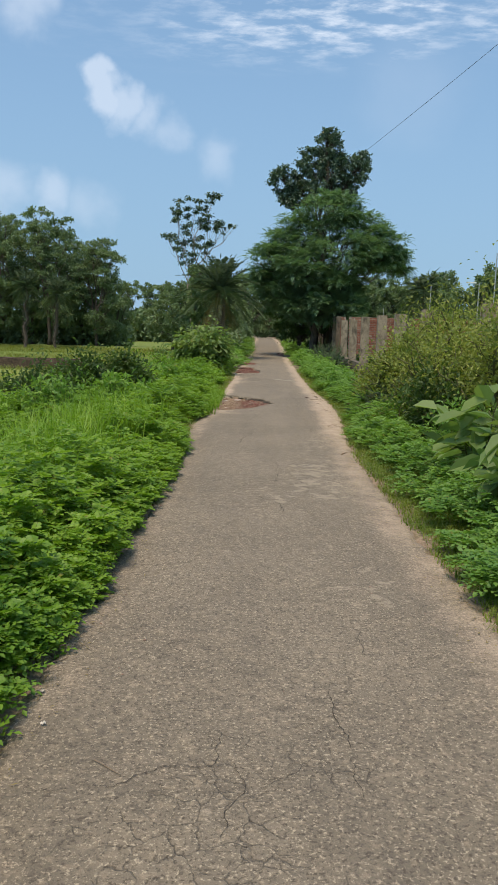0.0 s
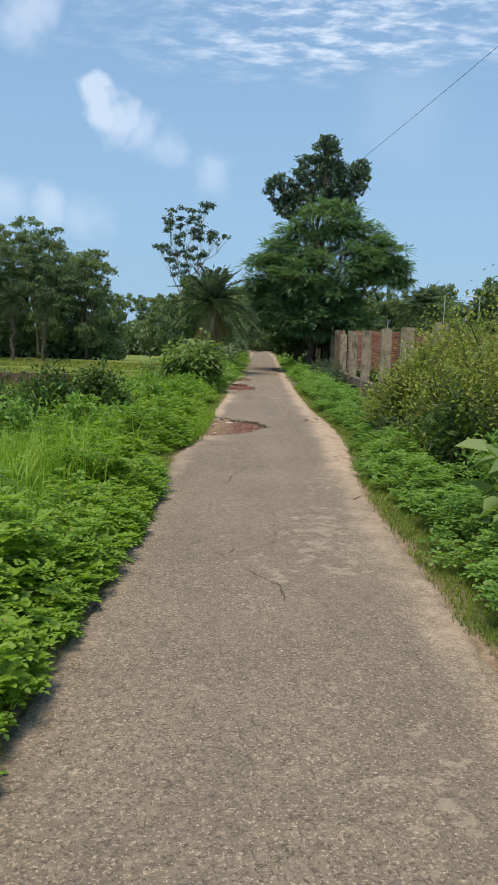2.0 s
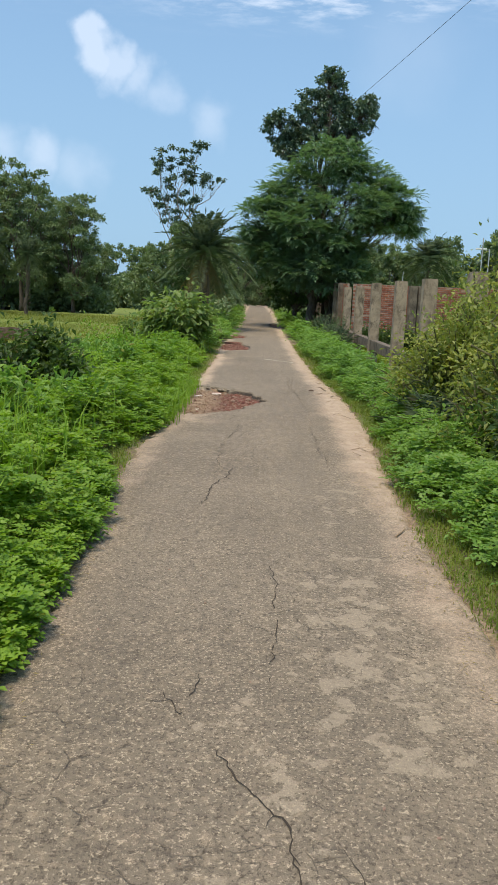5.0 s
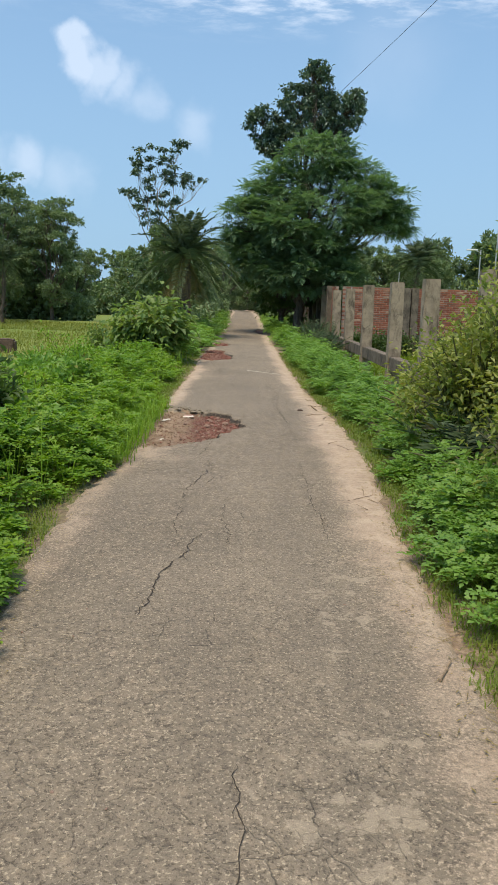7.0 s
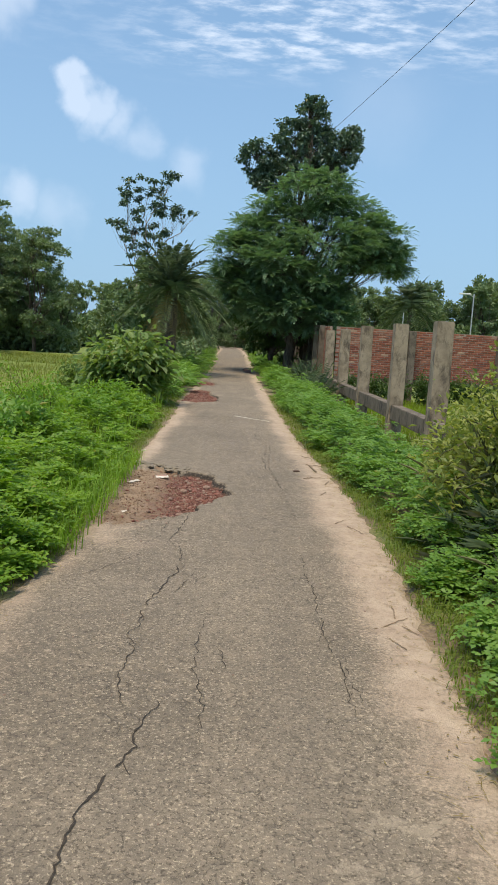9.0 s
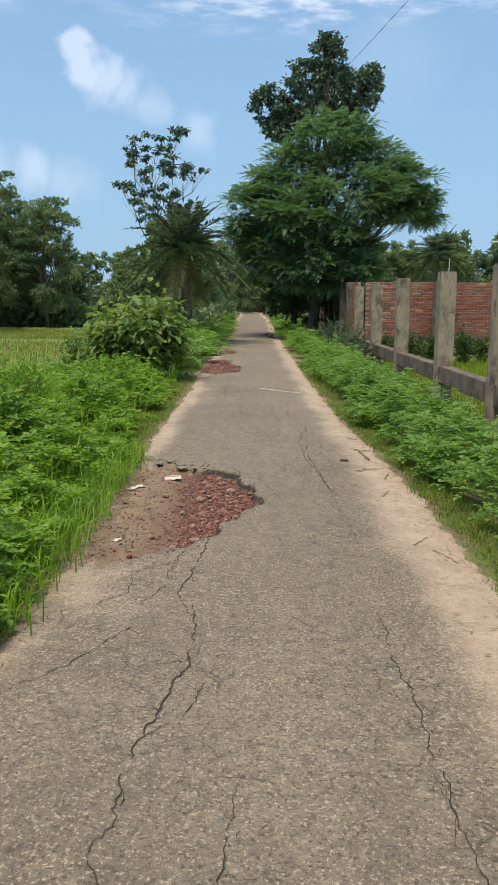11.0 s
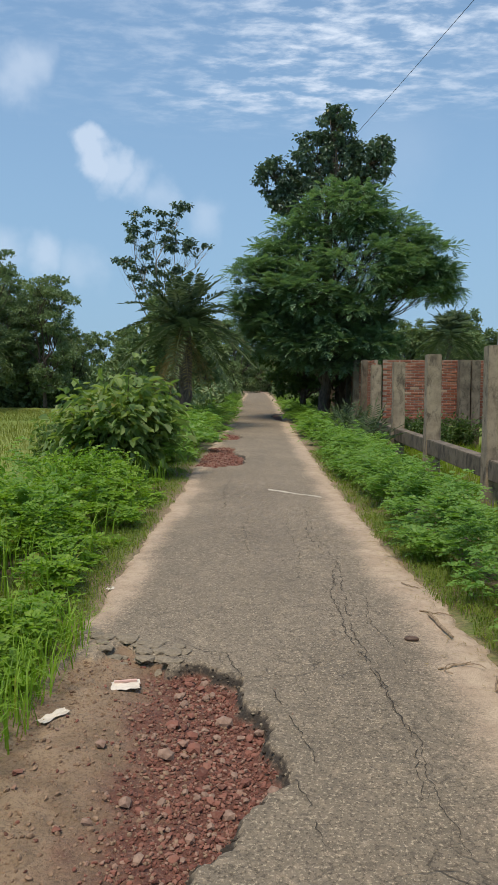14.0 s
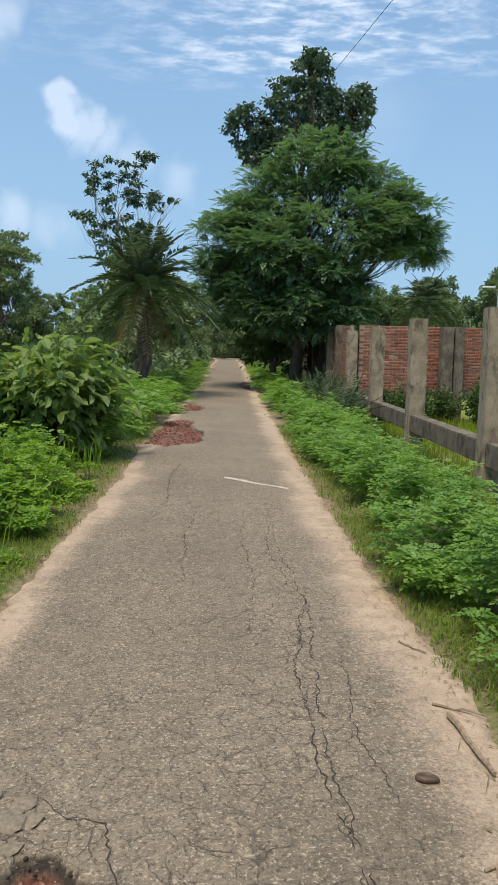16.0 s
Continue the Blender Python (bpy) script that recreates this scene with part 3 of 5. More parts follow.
def net_amount(x, y):
    """Where the skin is crazed into small plates."""
    w = np.zeros_like(x)
    for cx, cy, rx, ry, a in ((0.55, 19.5, 0.5, 4.0, 0.7), (-0.1, 14.0, 0.4, 1.3, 0.25), (0.0, 21.5, 0.7, 3.5, 0.8), (0.0, 2.9, 0.5, 0.5, 0.8), (0.4, 3.2, 0.3, 0.8, 0.7), (0.9, 13.6, 0.3, 1.5, 0.5)):
        w = np.maximum(w, a * np.exp(-((x - cx) / rx) ** 2 - ((y - cy) / ry) ** 2))
    return w


def road_z(x, y):
    p = pit_depth(x, y)
    crown = 0.012 * (1 - ((x - 0.24) / 1.1) ** 2)
    edge = smooth(-0.13, 0.0, np.minimum(x - road_l(y) - 0.04 * waver(x, y, 3, 1) - 0.03 * waver(x, y, 11, 5), road_r(y) + 0.05 * waver(x, y, 2.5, 3) + 0.035 * waver(x, y, 10, 7) - x))
    z = 0.006 + crown * 0.6 + 0.006 * waver(x, y, 2.2) - 0.055 * (1 - edge)
    deep = np.where(y < 20, 0.085, 0.08)
    hollow = deep * p * (0.4 + 0.6 * smooth(-0.75, 0.0, x)) + p * 0.012 * waver(x, y, 9) + p * 0.008 * waver(x, y, 27)
    return z - hollow + far_rise(x, y)


ys = np.concatenate([np.arange(-6, 0, 0.2), np.arange(0, 14.6, 0.1), np.arange(14.6, 18.2, 0.02), np.arange(18.2, 36, 0.1), np.arange(36, 60, 0.3), np.arange(60, 150.1, 1.5)])
xs = np.arange(-1.16, 1.62, 0.02)
v, t = grid_mesh(xs, ys, road_z)
bend = 0.0012 * np.maximum(v[:, 1] - 78, 0) ** 2
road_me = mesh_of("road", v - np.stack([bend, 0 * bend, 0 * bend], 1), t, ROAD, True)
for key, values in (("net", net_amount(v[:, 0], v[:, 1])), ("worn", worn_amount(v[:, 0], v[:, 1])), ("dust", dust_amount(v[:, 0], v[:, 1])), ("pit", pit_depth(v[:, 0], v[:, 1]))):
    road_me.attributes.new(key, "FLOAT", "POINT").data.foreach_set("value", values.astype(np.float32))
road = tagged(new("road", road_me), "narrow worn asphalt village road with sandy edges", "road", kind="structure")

gx = np.concatenate([[-3000, -800, -300], np.arange(-120, -12, 4), np.arange(-12, -5, 0.5), np.arange(-5, 5, 0.14), np.arange(5, 14, 0.5), np.arange(14, 120, 4), [300, 800, 3000]])
gy = np.concatenate([[-3000, -800, -300, -100, -40, -15], np.arange(-6, 50, 0.2), np.arange(50, 70, 1), np.arange(70, 160, 4), [300, 800, 3000]])


def earth(x, y):
    under = smooth(0.0, -0.15, np.maximum(road_l(y) - x, x - road_r(y))) * (y > -7) * (y < 58)
    return ground_z(x, y) - 0.012 - 0.10 * under - 0.02 * (y >= 58)


v, t = grid_mesh(gx, gy, earth)
ground = tagged(new("ground", mesh_of("ground", v, t, GROUND, True)), "grassy earth bank and wide green paddy fields", "ground", kind="structure")


def scatter(x0, x1, y0, y1, per_m2, keep=None):
    n = int((x1 - x0) * (y1 - y0) * per_m2)
    x, y = RNG.uniform(x0, x1, n), RNG.uniform(y0, y1, n)
    if keep is not None:
        k = RNG.uniform(0, 1, n) < keep(x, y)
        x, y = x[k], y[k]
    return np.stack([x, y, ground_z(x, y)], 1)


def stuff(name, shape, mat, label, category):
    ob = new(name, mesh_of(name, shape[0], shape[1], mat))
    return tagged(ob, label, category, kind="stuff")


# ---- weeds along the road ----
def weed_patch(bases, height, leaf, tips, spread, pairs=3, edge=None, per_tip=5, rounded=False):
    """Pinnate weeds: each plant a dome of shoots in tiers, each shoot ending in a whorl of leaves with blunt leaflets held flat."""
    n = len(bases)
    H = np.broadcast_to(height, n) * RNG.uniform(0.8, 1.2, n)
    k = np.repeat(np.arange(n), tips)
    m = len(k)
    a = RNG.uniform(0, 2 * np.pi, m)
    q = np.sqrt(RNG.uniform(0, 1, m))
    tier = RNG.choice((1.0, 0.84, 0.64, 0.42), m, p=(0.36, 0.29, 0.22, 0.13)) * RNG.uniform(0.9, 1.1, m)
    tip = bases[k] + np.stack([np.cos(a) * q * spread, np.sin(a) * q * spread, H[k] * tier * (1 - 0.38 * q * q)], 1)
    if edge is not None:
        lim = edge(tip[:, 1]) + 0.05 * waver(tip[:, 0] * 0, tip[:, 1], 4.0, 1)
        over = tip[:, 0] > lim
        tip[:, 0] = np.where(over, 2 * lim - tip[:, 0], tip[:, 0])
        tip[:, 2] = np.where(over, tip[:, 2] * 0.8, tip[:, 2])
    kk = np.repeat(np.arange(m), per_tip)
    turn = np.tile(np.arange(per_tip) * 2 * np.pi / per_tip, m) + a[kk] + RNG.normal(size=m * per_tip) * 0.35
    way = np.stack([np.cos(turn), np.sin(turn), RNG.uniform(-0.15, 0.9, m * per_tip)], 1)
    p = tip[kk] + way * leaf * 0.25 + RNG.normal(size=(m * per_tip, 3)) * leaf * 0.22
    return fronds(p, way, leaf * 1.7 * RNG.uniform(0.75, 1.15, m * per_tip), pairs, leaf, leaf * 0.72, 0.4, 0.0, rounded)


def verge_left(x, y):
    return road_l(y) - 0.06 - 0.26 * np.exp(-((y - 12.3) / 0.85) ** 2) - 0.14 * np.exp(-((y - 16.1) / 1.4) ** 2) - 0.22 * smooth(17.4, 18.6, y) * smooth(30, 26, y) - 0.03 * np.sin(y * 2.3)


def weed_edge(y):
    return verge_left(0 * y, y) + 0.02


def left_keep(x, y):
    grassy = np.exp(-((x + 2.2) / 0.8) ** 2 - ((y - 9.6) / 2.0) ** 2)
    return (x < verge_left(x, y)) * (1 - 0.55 * grassy) * (0.7 + 0.3 * smooth(-2.7, -2.0, x))


near = scatter(-3.4, -0.8, 1.0, 7.0, 30, lambda x, y: left_keep(x + 0.04, y))
hh = 0.50 + 0.15 * waver(near[:, 0], near[:, 1], 1.7) + 0.09 * waver(near[:, 0], near[:, 1], 5.0, 3) - 0.36 * smooth(-0.5, 0.0, near[:, 0] - weed_edge(near[:, 1]))
stuff("roadside_weed", weed_patch(near, hh, 0.037, 9, 0.14, 3, weed_edge, rounded=True), LEAF_WEED, "bright green leafy weeds crowding the road edge", "weeds")
rim_l = scatter(-1.25, -0.78, 1.0, 11.0, 110, lambda x, y: (x < weed_edge(y) + 0.03) * (x > weed_edge(y) - 0.28))
hh = 0.10 + 0.20 * smooth(0.02, -0.25, rim_l[:, 0] - weed_edge(rim_l[:, 1]))
stuff("roadside_weed", weed_patch(rim_l, hh, 0.036, 4, 0.08, 2, weed_edge), LEAF_WEED, "low green weeds at the foot of the stand", "weeds")
next_l = scatter(-4.6, -0.8, 7.0, 14.0, 25, left_keep)
hh = 0.46 + 0.17 * waver(next_l[:, 0], next_l[:, 1], 2.0, 2) + 0.10 * waver(next_l[:, 0], next_l[:, 1], 5.0, 4) - 0.32 * smooth(-0.5, 0.0, next_l[:, 0] - weed_edge(next_l[:, 1])) + 0.25 * smooth(-2.6, -3.6, next_l[:, 0])
stuff("roadside_weed", weed_patch(next_l, hh, 0.045, 8, 0.16, 2, weed_edge), LEAF_WEED, "bright green leafy weeds crowding the road edge", "weeds")
mid_l = scatter(-4.2, -0.8, 14.0, 24.0, 20, left_keep)
hh = 0.42 + 0.19 * waver(mid_l[:, 0], mid_l[:, 1], 2.2, 2) + 0.10 * waver(mid_l[:, 0], mid_l[:, 1], 5.0, 4) - 0.28 * smooth(-0.5, 0.0, mid_l[:, 0] - weed_edge(mid_l[:, 1]))
stuff("roadside_weed", weed_patch(mid_l, hh, 0.048, 7, 0.18, 2, weed_edge), LEAF_WEED, "bright green leafy weeds crowding the road edge", "weeds")
far_l = scatter(-4.2, -0.8, 24.0, 60.0, 7, left_keep)
hh = 0.52 + 0.24 * waver(far_l[:, 0], far_l[:, 1], 1.3, 5) - 0.25 * smooth(-1.4, -0.9, far_l[:, 0])
stuff("roadside_weed", weed_patch(far_l, hh, 0.085, 5, 0.30, 2), LEAF_COVER, "green leafy weeds along the far road edge", "weeds")


def right_keep(x, y):
    return (x > road_r(y) + 0.26 + 0.06 * np.sin(y * 0.9) + 0.05 * np.sin(y * 2.1))


near_r = scatter(1.4, 3.1, 3.0, 14.0, 26, right_keep)
hh = 0.38 + 0.11 * waver(near_r[:, 0], near_r[:, 1], 3.0, 1) - 0.20 * smooth(0.55, 0.3, near_r[:, 0] - road_r(near_r[:, 1]))
stuff("ground_cover", weed_patch(near_r, hh, 0.042, 9, 0.15, 2), LEAF_COVER, "low dense green ground cover beside the verge", "weeds")
mid_r = scatter(1.4, 3.35, 14.0, 31.0, 24, lambda x, y: right_keep(x, y) * (x < 3.05 - 0.40 * smooth(18, 21, y)))
hh = 0.54 + 0.16 * waver(mid_r[:, 0], mid_r[:, 1], 2.6, 3) - 0.24 * smooth(0.6, 0.3, mid_r[:, 0] - road_r(mid_r[:, 1]))
stuff("ground_cover", weed_patch(mid_r, hh, 0.043, 8, 0.16, 2), LEAF_COVER, "low dense green ground cover beside the verge", "weeds")
far_r = scatter(1.45, 3.3, 31.0, 60.0, 9, right_keep)
hh = 0.50 + 0.2 * waver(far_r[:, 0], far_r[:, 1], 0.8, 3) - 0.2 * smooth(1.9, 1.6, far_r[:, 0])
stuff("ground_cover", weed_patch(far_r, hh, 0.085, 5, 0.28, 2), LEAF_COVER, "green weeds along the foot of the old wall", "weeds")

# grass: a tall bright stand on the left, short worn turf on both verges, paddy inside the fence
tall = scatter(-4.0, -1.25, 6.5, 15.5, 400, lambda x, y: np.exp(-((x + 2.2) / 0.8) ** 2 - ((y - 9.6) / 2.0) ** 2))
stuff("tall_grass", blades(tall, RNG.uniform(0.45, 0.92, len(tall)), RNG.uniform(0.1, 0.6, len(tall)), 0.011), LEAF_GRASS, "tall bright green grass standing among weeds", "grass")
mixed = scatter(-3.8, -1.1, 13.0, 34.0, 50, left_keep)
stuff("tall_grass", blades(mixed, RNG.uniform(0.25, 0.55, len(mixed)), RNG.uniform(0.2, 0.7, len(mixed)), 0.011), LEAF_GRASS, "tall bright green grass standing among weeds", "grass")
bank = scatter(-1.75, -0.70, 14.0, 18.0, 1000, lambda x, y: smooth(-0.74, -0.90, x + 0.05 * waver(x, y, 3.0, 2)))
stuff("tall_grass", blades(bank, RNG.uniform(0.10, 0.30, len(bank)), RNG.uniform(0.3, 1.0, len(bank)), 0.008), LEAF_GRASS, "long green grass hanging over the pothole edge", "grass")
turf_r = scatter(1.10, 1.85, 2.0, 30.0, 3600, lambda x, y: smooth(0.02, 0.15, x - road_r(y) + 0.06 * waver(x, y, 2.5, 3)) * np.where(y > 22, 0.4, 1))
stuff("verge_grass", blades(turf_r, RNG.uniform(0.02, 0.075, len(turf_r)), RNG.uniform(0.5, 1.4, len(turf_r)), 0.0065), LEAF_VERGE, "short worn grass on the road verge", "grass")
turf_l = scatter(-1.6, -0.72, 2.0, 30.0, 2600, lambda x, y: smooth(-0.02, -0.14, x - road_l(y) + 0.05 * waver(x, y, 2.5, 1)) * np.where(y > 22, 0.4, 1))
stuff("verge_grass", blades(turf_l, RNG.uniform(0.02, 0.07, len(turf_l)), RNG.uniform(0.5, 1.4, len(turf_l)), 0.0065), LEAF_VERGE, "short worn grass on the road verge", "grass")
paddy = scatter(2.7, 9.5, 17.5, 36.0, 170)
stuff("paddy_grass", blades(paddy, RNG.uniform(0.15, 0.34, len(paddy)), RNG.uniform(0.1, 0.5, len(paddy)), 0.012), LEAF_PADDY, "bright yellow-green grass inside the unfinished enclosure", "grass")
field = scatter(-22.0, -4.4, 17.0, 62.0, 42, lambda x, y: smooth(-4.3, -5.0, x))
stuff("field_grass", blades(field, RNG.uniform(0.10, 0.26, len(field)), RNG.uniform(0.2, 0.9, len(field)), 0.02), LEAF_FIELD, "yellow-green grass of the wide paddy field", "grass")

# ---- unfinished boundary wall ----
FENCE_X, BASE_Z, TOP_Z = 3.75, -0.5, 2.03


def concrete_column(y, tall=TOP_Z, rod=0.0, x=FENCE_X, mat=None, wide=0.29, foot=BASE_Z, group="columns of the unfinished wall"):
    ob = thing("concrete_column", x, y, foot, "square weathered grey concrete column standing in grass", "column", group)
    part("shaft", box_bm(wide, wide, tall - foot, 0.012, 0.012, 6), mat or CONCRETE, ob)
    if rod:
        bar = part_of("rebar", tube([(0.02, 0, tall - foot - 0.05), (0.022, 0, tall - foot + rod)], 0.009, 6), STEEL, ob, "thin bare steel bar")
    return ob


for i, y in enumerate((13.2, 18.1, 21.7, 25.0, 29.1, 32.9, 36.6)):
    concrete_column(y + 0.14, TOP_Z + 0.02 * math.sin(i * 2.1) + (0.0 if i < 5 else -0.02), (0.8, 0.55, 0.0, 0.24, 0.0, 0.06, 0.0)[i])
for y, end in ((14.4, 18.1), (18.1, 21.7), (21.7, 25.0), (25.0, 29.1), (29.1, 32.9), (32.9, 36.6)):
    beam = tagged(part("tie_beam", box_bm(0.24, end - y - 0.29, 0.30, 0.012, 0.008, 0), CONCRETE_DARK), "stained concrete tie beam between two columns", "beam", "tie beams of the unfinished wall")
    beam.matrix_world = pose(FENCE_X, (y + end) / 2 + 0.14, 0.03, 0, 0, 0)

# ---- brick wall across the back and along the road further on ----
BRICK_L, BRICK_H, BRICK_D = 0.225, 0.064, 0.11


def brick_mesh(seed):
    bm = box_bm(BRICK_L, BRICK_D, BRICK_H, 0.006, 0.004, 0, 1)
    for v in bm.verts:
        v.co += noise.noise_vector(v.co * 9 + Vector((seed, 0, 0))) * 0.004
    me = bpy.data.meshes.new("brick")
    bm.to_mesh(me)
    bm.free()
    me.materials.append(BRICK)
    return me


BRICKS = [brick_mesh(i * 7.3) for i in range(5)]


def brick_run(wall, length, courses, limit, origin):
    """Bricks in stretcher bond on the wall's own x-z plane; past the limit they are joined."""
    rest_v, rest_t, at, made = [], [], 0, 0
    rnd = random.Random(5)
    step = BRICK_L + 0.016
    cells = [(row, i) for i in range(int(length / step) + 1) for row in range(courses)]
    for row, i in cells:
        x = i * step + (step / 2 if row % 2 else 0) + BRICK_L / 2
        if x > length:
            continue
        z = row * 0.08
        me = rnd.choice(BRICKS)
        m = pose(x, rnd.uniform(-0.006, 0.006), z, rnd.uniform(-1, 1), rnd.uniform(-0.6, 0.6), rnd.uniform(-1, 1))
        if made < limit:
            ob = new("brick", me)
            ob.parent = wall
            ob.matrix_local = Matrix.Translation(origin) @ m
            made += 1
        else:
            mm = Matrix.Translation(origin) @ m
            bm = bmesh.new()
            bm.from_mesh(me)
            bmesh.ops.triangulate(bm, faces=bm.faces)
            rest_v.append(np.array([mm @ v.co for v in bm.verts]))
            rest_t.append(np.array([[v.index for v in f.verts] for f in bm.faces]) + at)
            at += len(bm.verts)
            bm.free()
    if rest_v:
        ob = part_of("brickwork", (np.concatenate(rest_v), np.concatenate(rest_t)), BRICK, wall)
        ob["kind"] = "stuff"


def brick_wall(name, x, y, rz, length, courses, z, limit, label):
    w = new(name)
    w.matrix_world = pose(x, y, z, 0, 0, rz)
    tagged(w, label, "wall", kind="structure")
    core = part("mortar_core", box_bm(length, BRICK_D - 0.016, courses * 0.08, 0, 0), MORTAR, w)
    core.location = (length / 2, 0.0, 0)
    foot = part("grade_beam", box_bm(length, 0.26, 0.22, 0.01, 0.006), CONCRETE_DARK, w, "stained concrete grade beam")
    foot.location = (length / 2, 0.03, -0.225)
    brick_run(w, length, courses, limit, (0, 0, 0.004))
    return w


brick_wall("wall_north", FENCE_X + 0.2, 36.75, 0, 11.0, 22, 0.40, 300, "bare red brick wall on a concrete grade beam")
for i, x in enumerate((6.3, 9.9, 13.6)):
    concrete_column(36.42, 2.16, 0.0, x, CONCRETE_DARK, 0.32, BASE_Z, "columns of the brick wall")
    if i < 1:
        concrete_column(36.42, 2.14, 0.0, x + 0.33, CONCRETE_DARK, 0.26, BASE_Z, "columns of the brick wall")
w2 = brick_wall("wall_east", FENCE_X + 0.02, 36.9, 90, 15.0, 22, 0.40, 120, "bare red brick wall along the village road")
for i in range(7):
    concrete_column(38.4 + i * 2.1, 2.2 + 0.04 * math.sin(i * 1.7), 0.0, FENCE_X - 0.09, (CONCRETE_DARK, CONCRETE)[i % 2], 0.26, -0.3, "columns of the brick wall")


# ---- shrubs ----
def shrub(name, x, y, wide, high, count, leaf, shape, mat, label, stems=14, z=None, group=""):
    """A bush: stems fanning from the base and leaves in clusters about their ends."""
    z = float(ground_z(x, y)) if z is None else z
    ob = thing(name, x, y, z - 0.02, label, "bush", group)
    tips = []
    for i in range(stems):
        a, r = RNG.uniform(0, 2 * np.pi), math.sqrt(RNG.uniform(0.02, 1)) * wide
        h = high * (RNG.uniform(0.68, 1.0) * (1 - 0.45 * (r / wide) ** 2))
        pts = bent((RNG.uniform(-0.1, 0.1), RNG.uniform(-0.1, 0.1), 0), (math.cos(a) * r, math.sin(a) * r, h), 0.08 * high, 0.04)
        twigs = [tube(pts, np.linspace(0.018, 0.005, len(pts)) * (high / 1.5), 5)]
        tips.append(pts[2:])
        for _ in range(3):
            q = pts[RNG.integers(2, 5)]
            e = q + RNG.normal(size=3) * (0.2 * wide, 0.2 * wide, 0.12 * high) + (0, 0, 0.06 * high)
            e[2] = max(e[2], 0.12)
            pp = bent(q, e, 0, 0.05, 4)
            twigs.append(tube(pp, np.linspace(0.008, 0.003, 4) * (high / 1.5), 4))
            tips.append(pp[1:])
        part_of("stem", join(*twigs), STEM, ob, "thin branching stem")
    tips = np.concatenate(tips)
    k = RNG.integers(0, len(tips), count)
    spread = np.array((0.13 * wide, 0.13 * wide, 0.09 * high))
    p = tips[k] + RNG.normal(size=(count, 3)) * spread
    p[:, 2] = np.maximum(p[:, 2], 0.05 + 0.1 * RNG.uniform(size=count))
    outv = unit(p - np.array((0, 0, high * 0.3)))
    way = unit(outv * 0.7 + RNG.normal(size=(count, 3)) * 0.6 + (0, 0, -0.15))
    if leaf > 0.15:
        way = unit(outv * (0.9, 0.9, 0.4) + RNG.normal(size=(count, 3)) * 0.35 + (0, 0, -0.35))
    if shape == "feather":
        sh = fronds(p, way, leaf * 2.2, 4, leaf * 0.8, leaf * 0.3, 0.5)
    else:
        sh = leaves(p, way, np.tile((0, 0, 1.0), (count, 1)) + RNG.normal(size=(count, 3)) * 0.3, leaf * RNG.uniform(0.6, 1.25, count), leaf * 0.55 * RNG.uniform(0.7, 1.2, count), 0.18, 0.22, leaf > 0.15)
    part_of("foliage", sh, mat, ob)
    return ob


shrub("broadleaf_bush", -1.98, 25.3, 1.02, 1.66, 4200, 0.185, "leaf", LEAF_BUSH, "large pale green broad-leaved bush above the weeds", 34)
shrub("dark_bush", -3.15, 14.3, 0.75, 1.5, 5200, 0.10, "leaf", LEAF_DARK, "dark green tangled bush at the field edge", 18)
shrub("dark_bush", -2.4, 14.5, 0.5, 1.25, 3400, 0.10, "leaf", LEAF_DARK, "dark green tangled bush at the field edge", 14)
shrub("dark_bush", -4.3, 15.0, 0.8, 1.25, 3200, 0.10, "leaf", LEAF_DARK, "low dark green bush at the field edge", 14)
shrub("dark_bush", -3.4, 19.6, 0.7, 1.05, 2400, 0.10, "leaf", LEAF_COVER, "low green bush at the field edge", 12)
shrub("roadside_bush", -3.5, 27.0, 0.35, 1.3, 700, 0.12, "leaf", LEAF_BUSH, "slender green bush beside the broad-leaved one", 10)
for x, y, wd, h in ((2.9, 12.2, 0.95, 2.55), (3.5, 14.4, 1.0, 2.75), (2.5, 14.6, 0.7, 1.9), (3.2, 10.4, 0.85, 2.5), (3.1, 15.4, 0.7, 2.75), (4.2, 12.4, 1.0, 3.25), (2.9, 16.3, 0.8, 1.7), (4.0, 10.2, 0.9, 2.9), (3.0, 13.4, 0.7, 2.0)):
    shrub("yellowing_shrub", x, y, wd, h, 6500, 0.074, "leaf", LEAF_SHRUB, "tall shrub with yellowing leaves on thin stems", 32, group="shrubs before the fence")
for x, y, wd, h in ((2.85, 13.4, 0.5, 1.5), (2.5, 11.2, 0.6, 1.4), (2.7, 12.2, 0.45, 1.3)):
    shrub("dark_shrub", x, y, wd, h, 3600, 0.085, "leaf", LEAF_DARK, "dark green leafy shrub under taller ones", 20, group="shrubs before the fence")
shrub("large_leaf_weed", 2.45, 7.9, 0.6, 1.35, 300, 0.27, "leaf", LEAF_BUSH, "large-leaved weed leaning over the ground cover", 11)
shrub("large_leaf_weed", 2.3, 6.6, 0.5, 1.15, 240, 0.27, "leaf", LEAF_BUSH, "large-leaved weed leaning over the ground cover", 10)
for x, y, wd, h in ((-2.7, 13.6, 0.6, 0.95), (-3.4, 14.8, 0.7, 1.1), (-2.4, 16.2, 0.6, 0.95), (-3.2, 17.0, 0.6, 1.05), (-2.3, 19.4, 0.6, 0.95), (-3.0, 21.4, 0.7, 1.1), (-2.0, 22.2, 0.5, 0.85), (-3.9, 12.6, 0.7, 1.0), (-3.6, 9.4, 0.6, 0.9)):
    shrub("leafy_weed", x, y, wd, h, 1500, 0.075, "leaf", LEAF_WEED, "knee-high leafy green weed clump on the bank", 14, group="weed clumps on the bank")
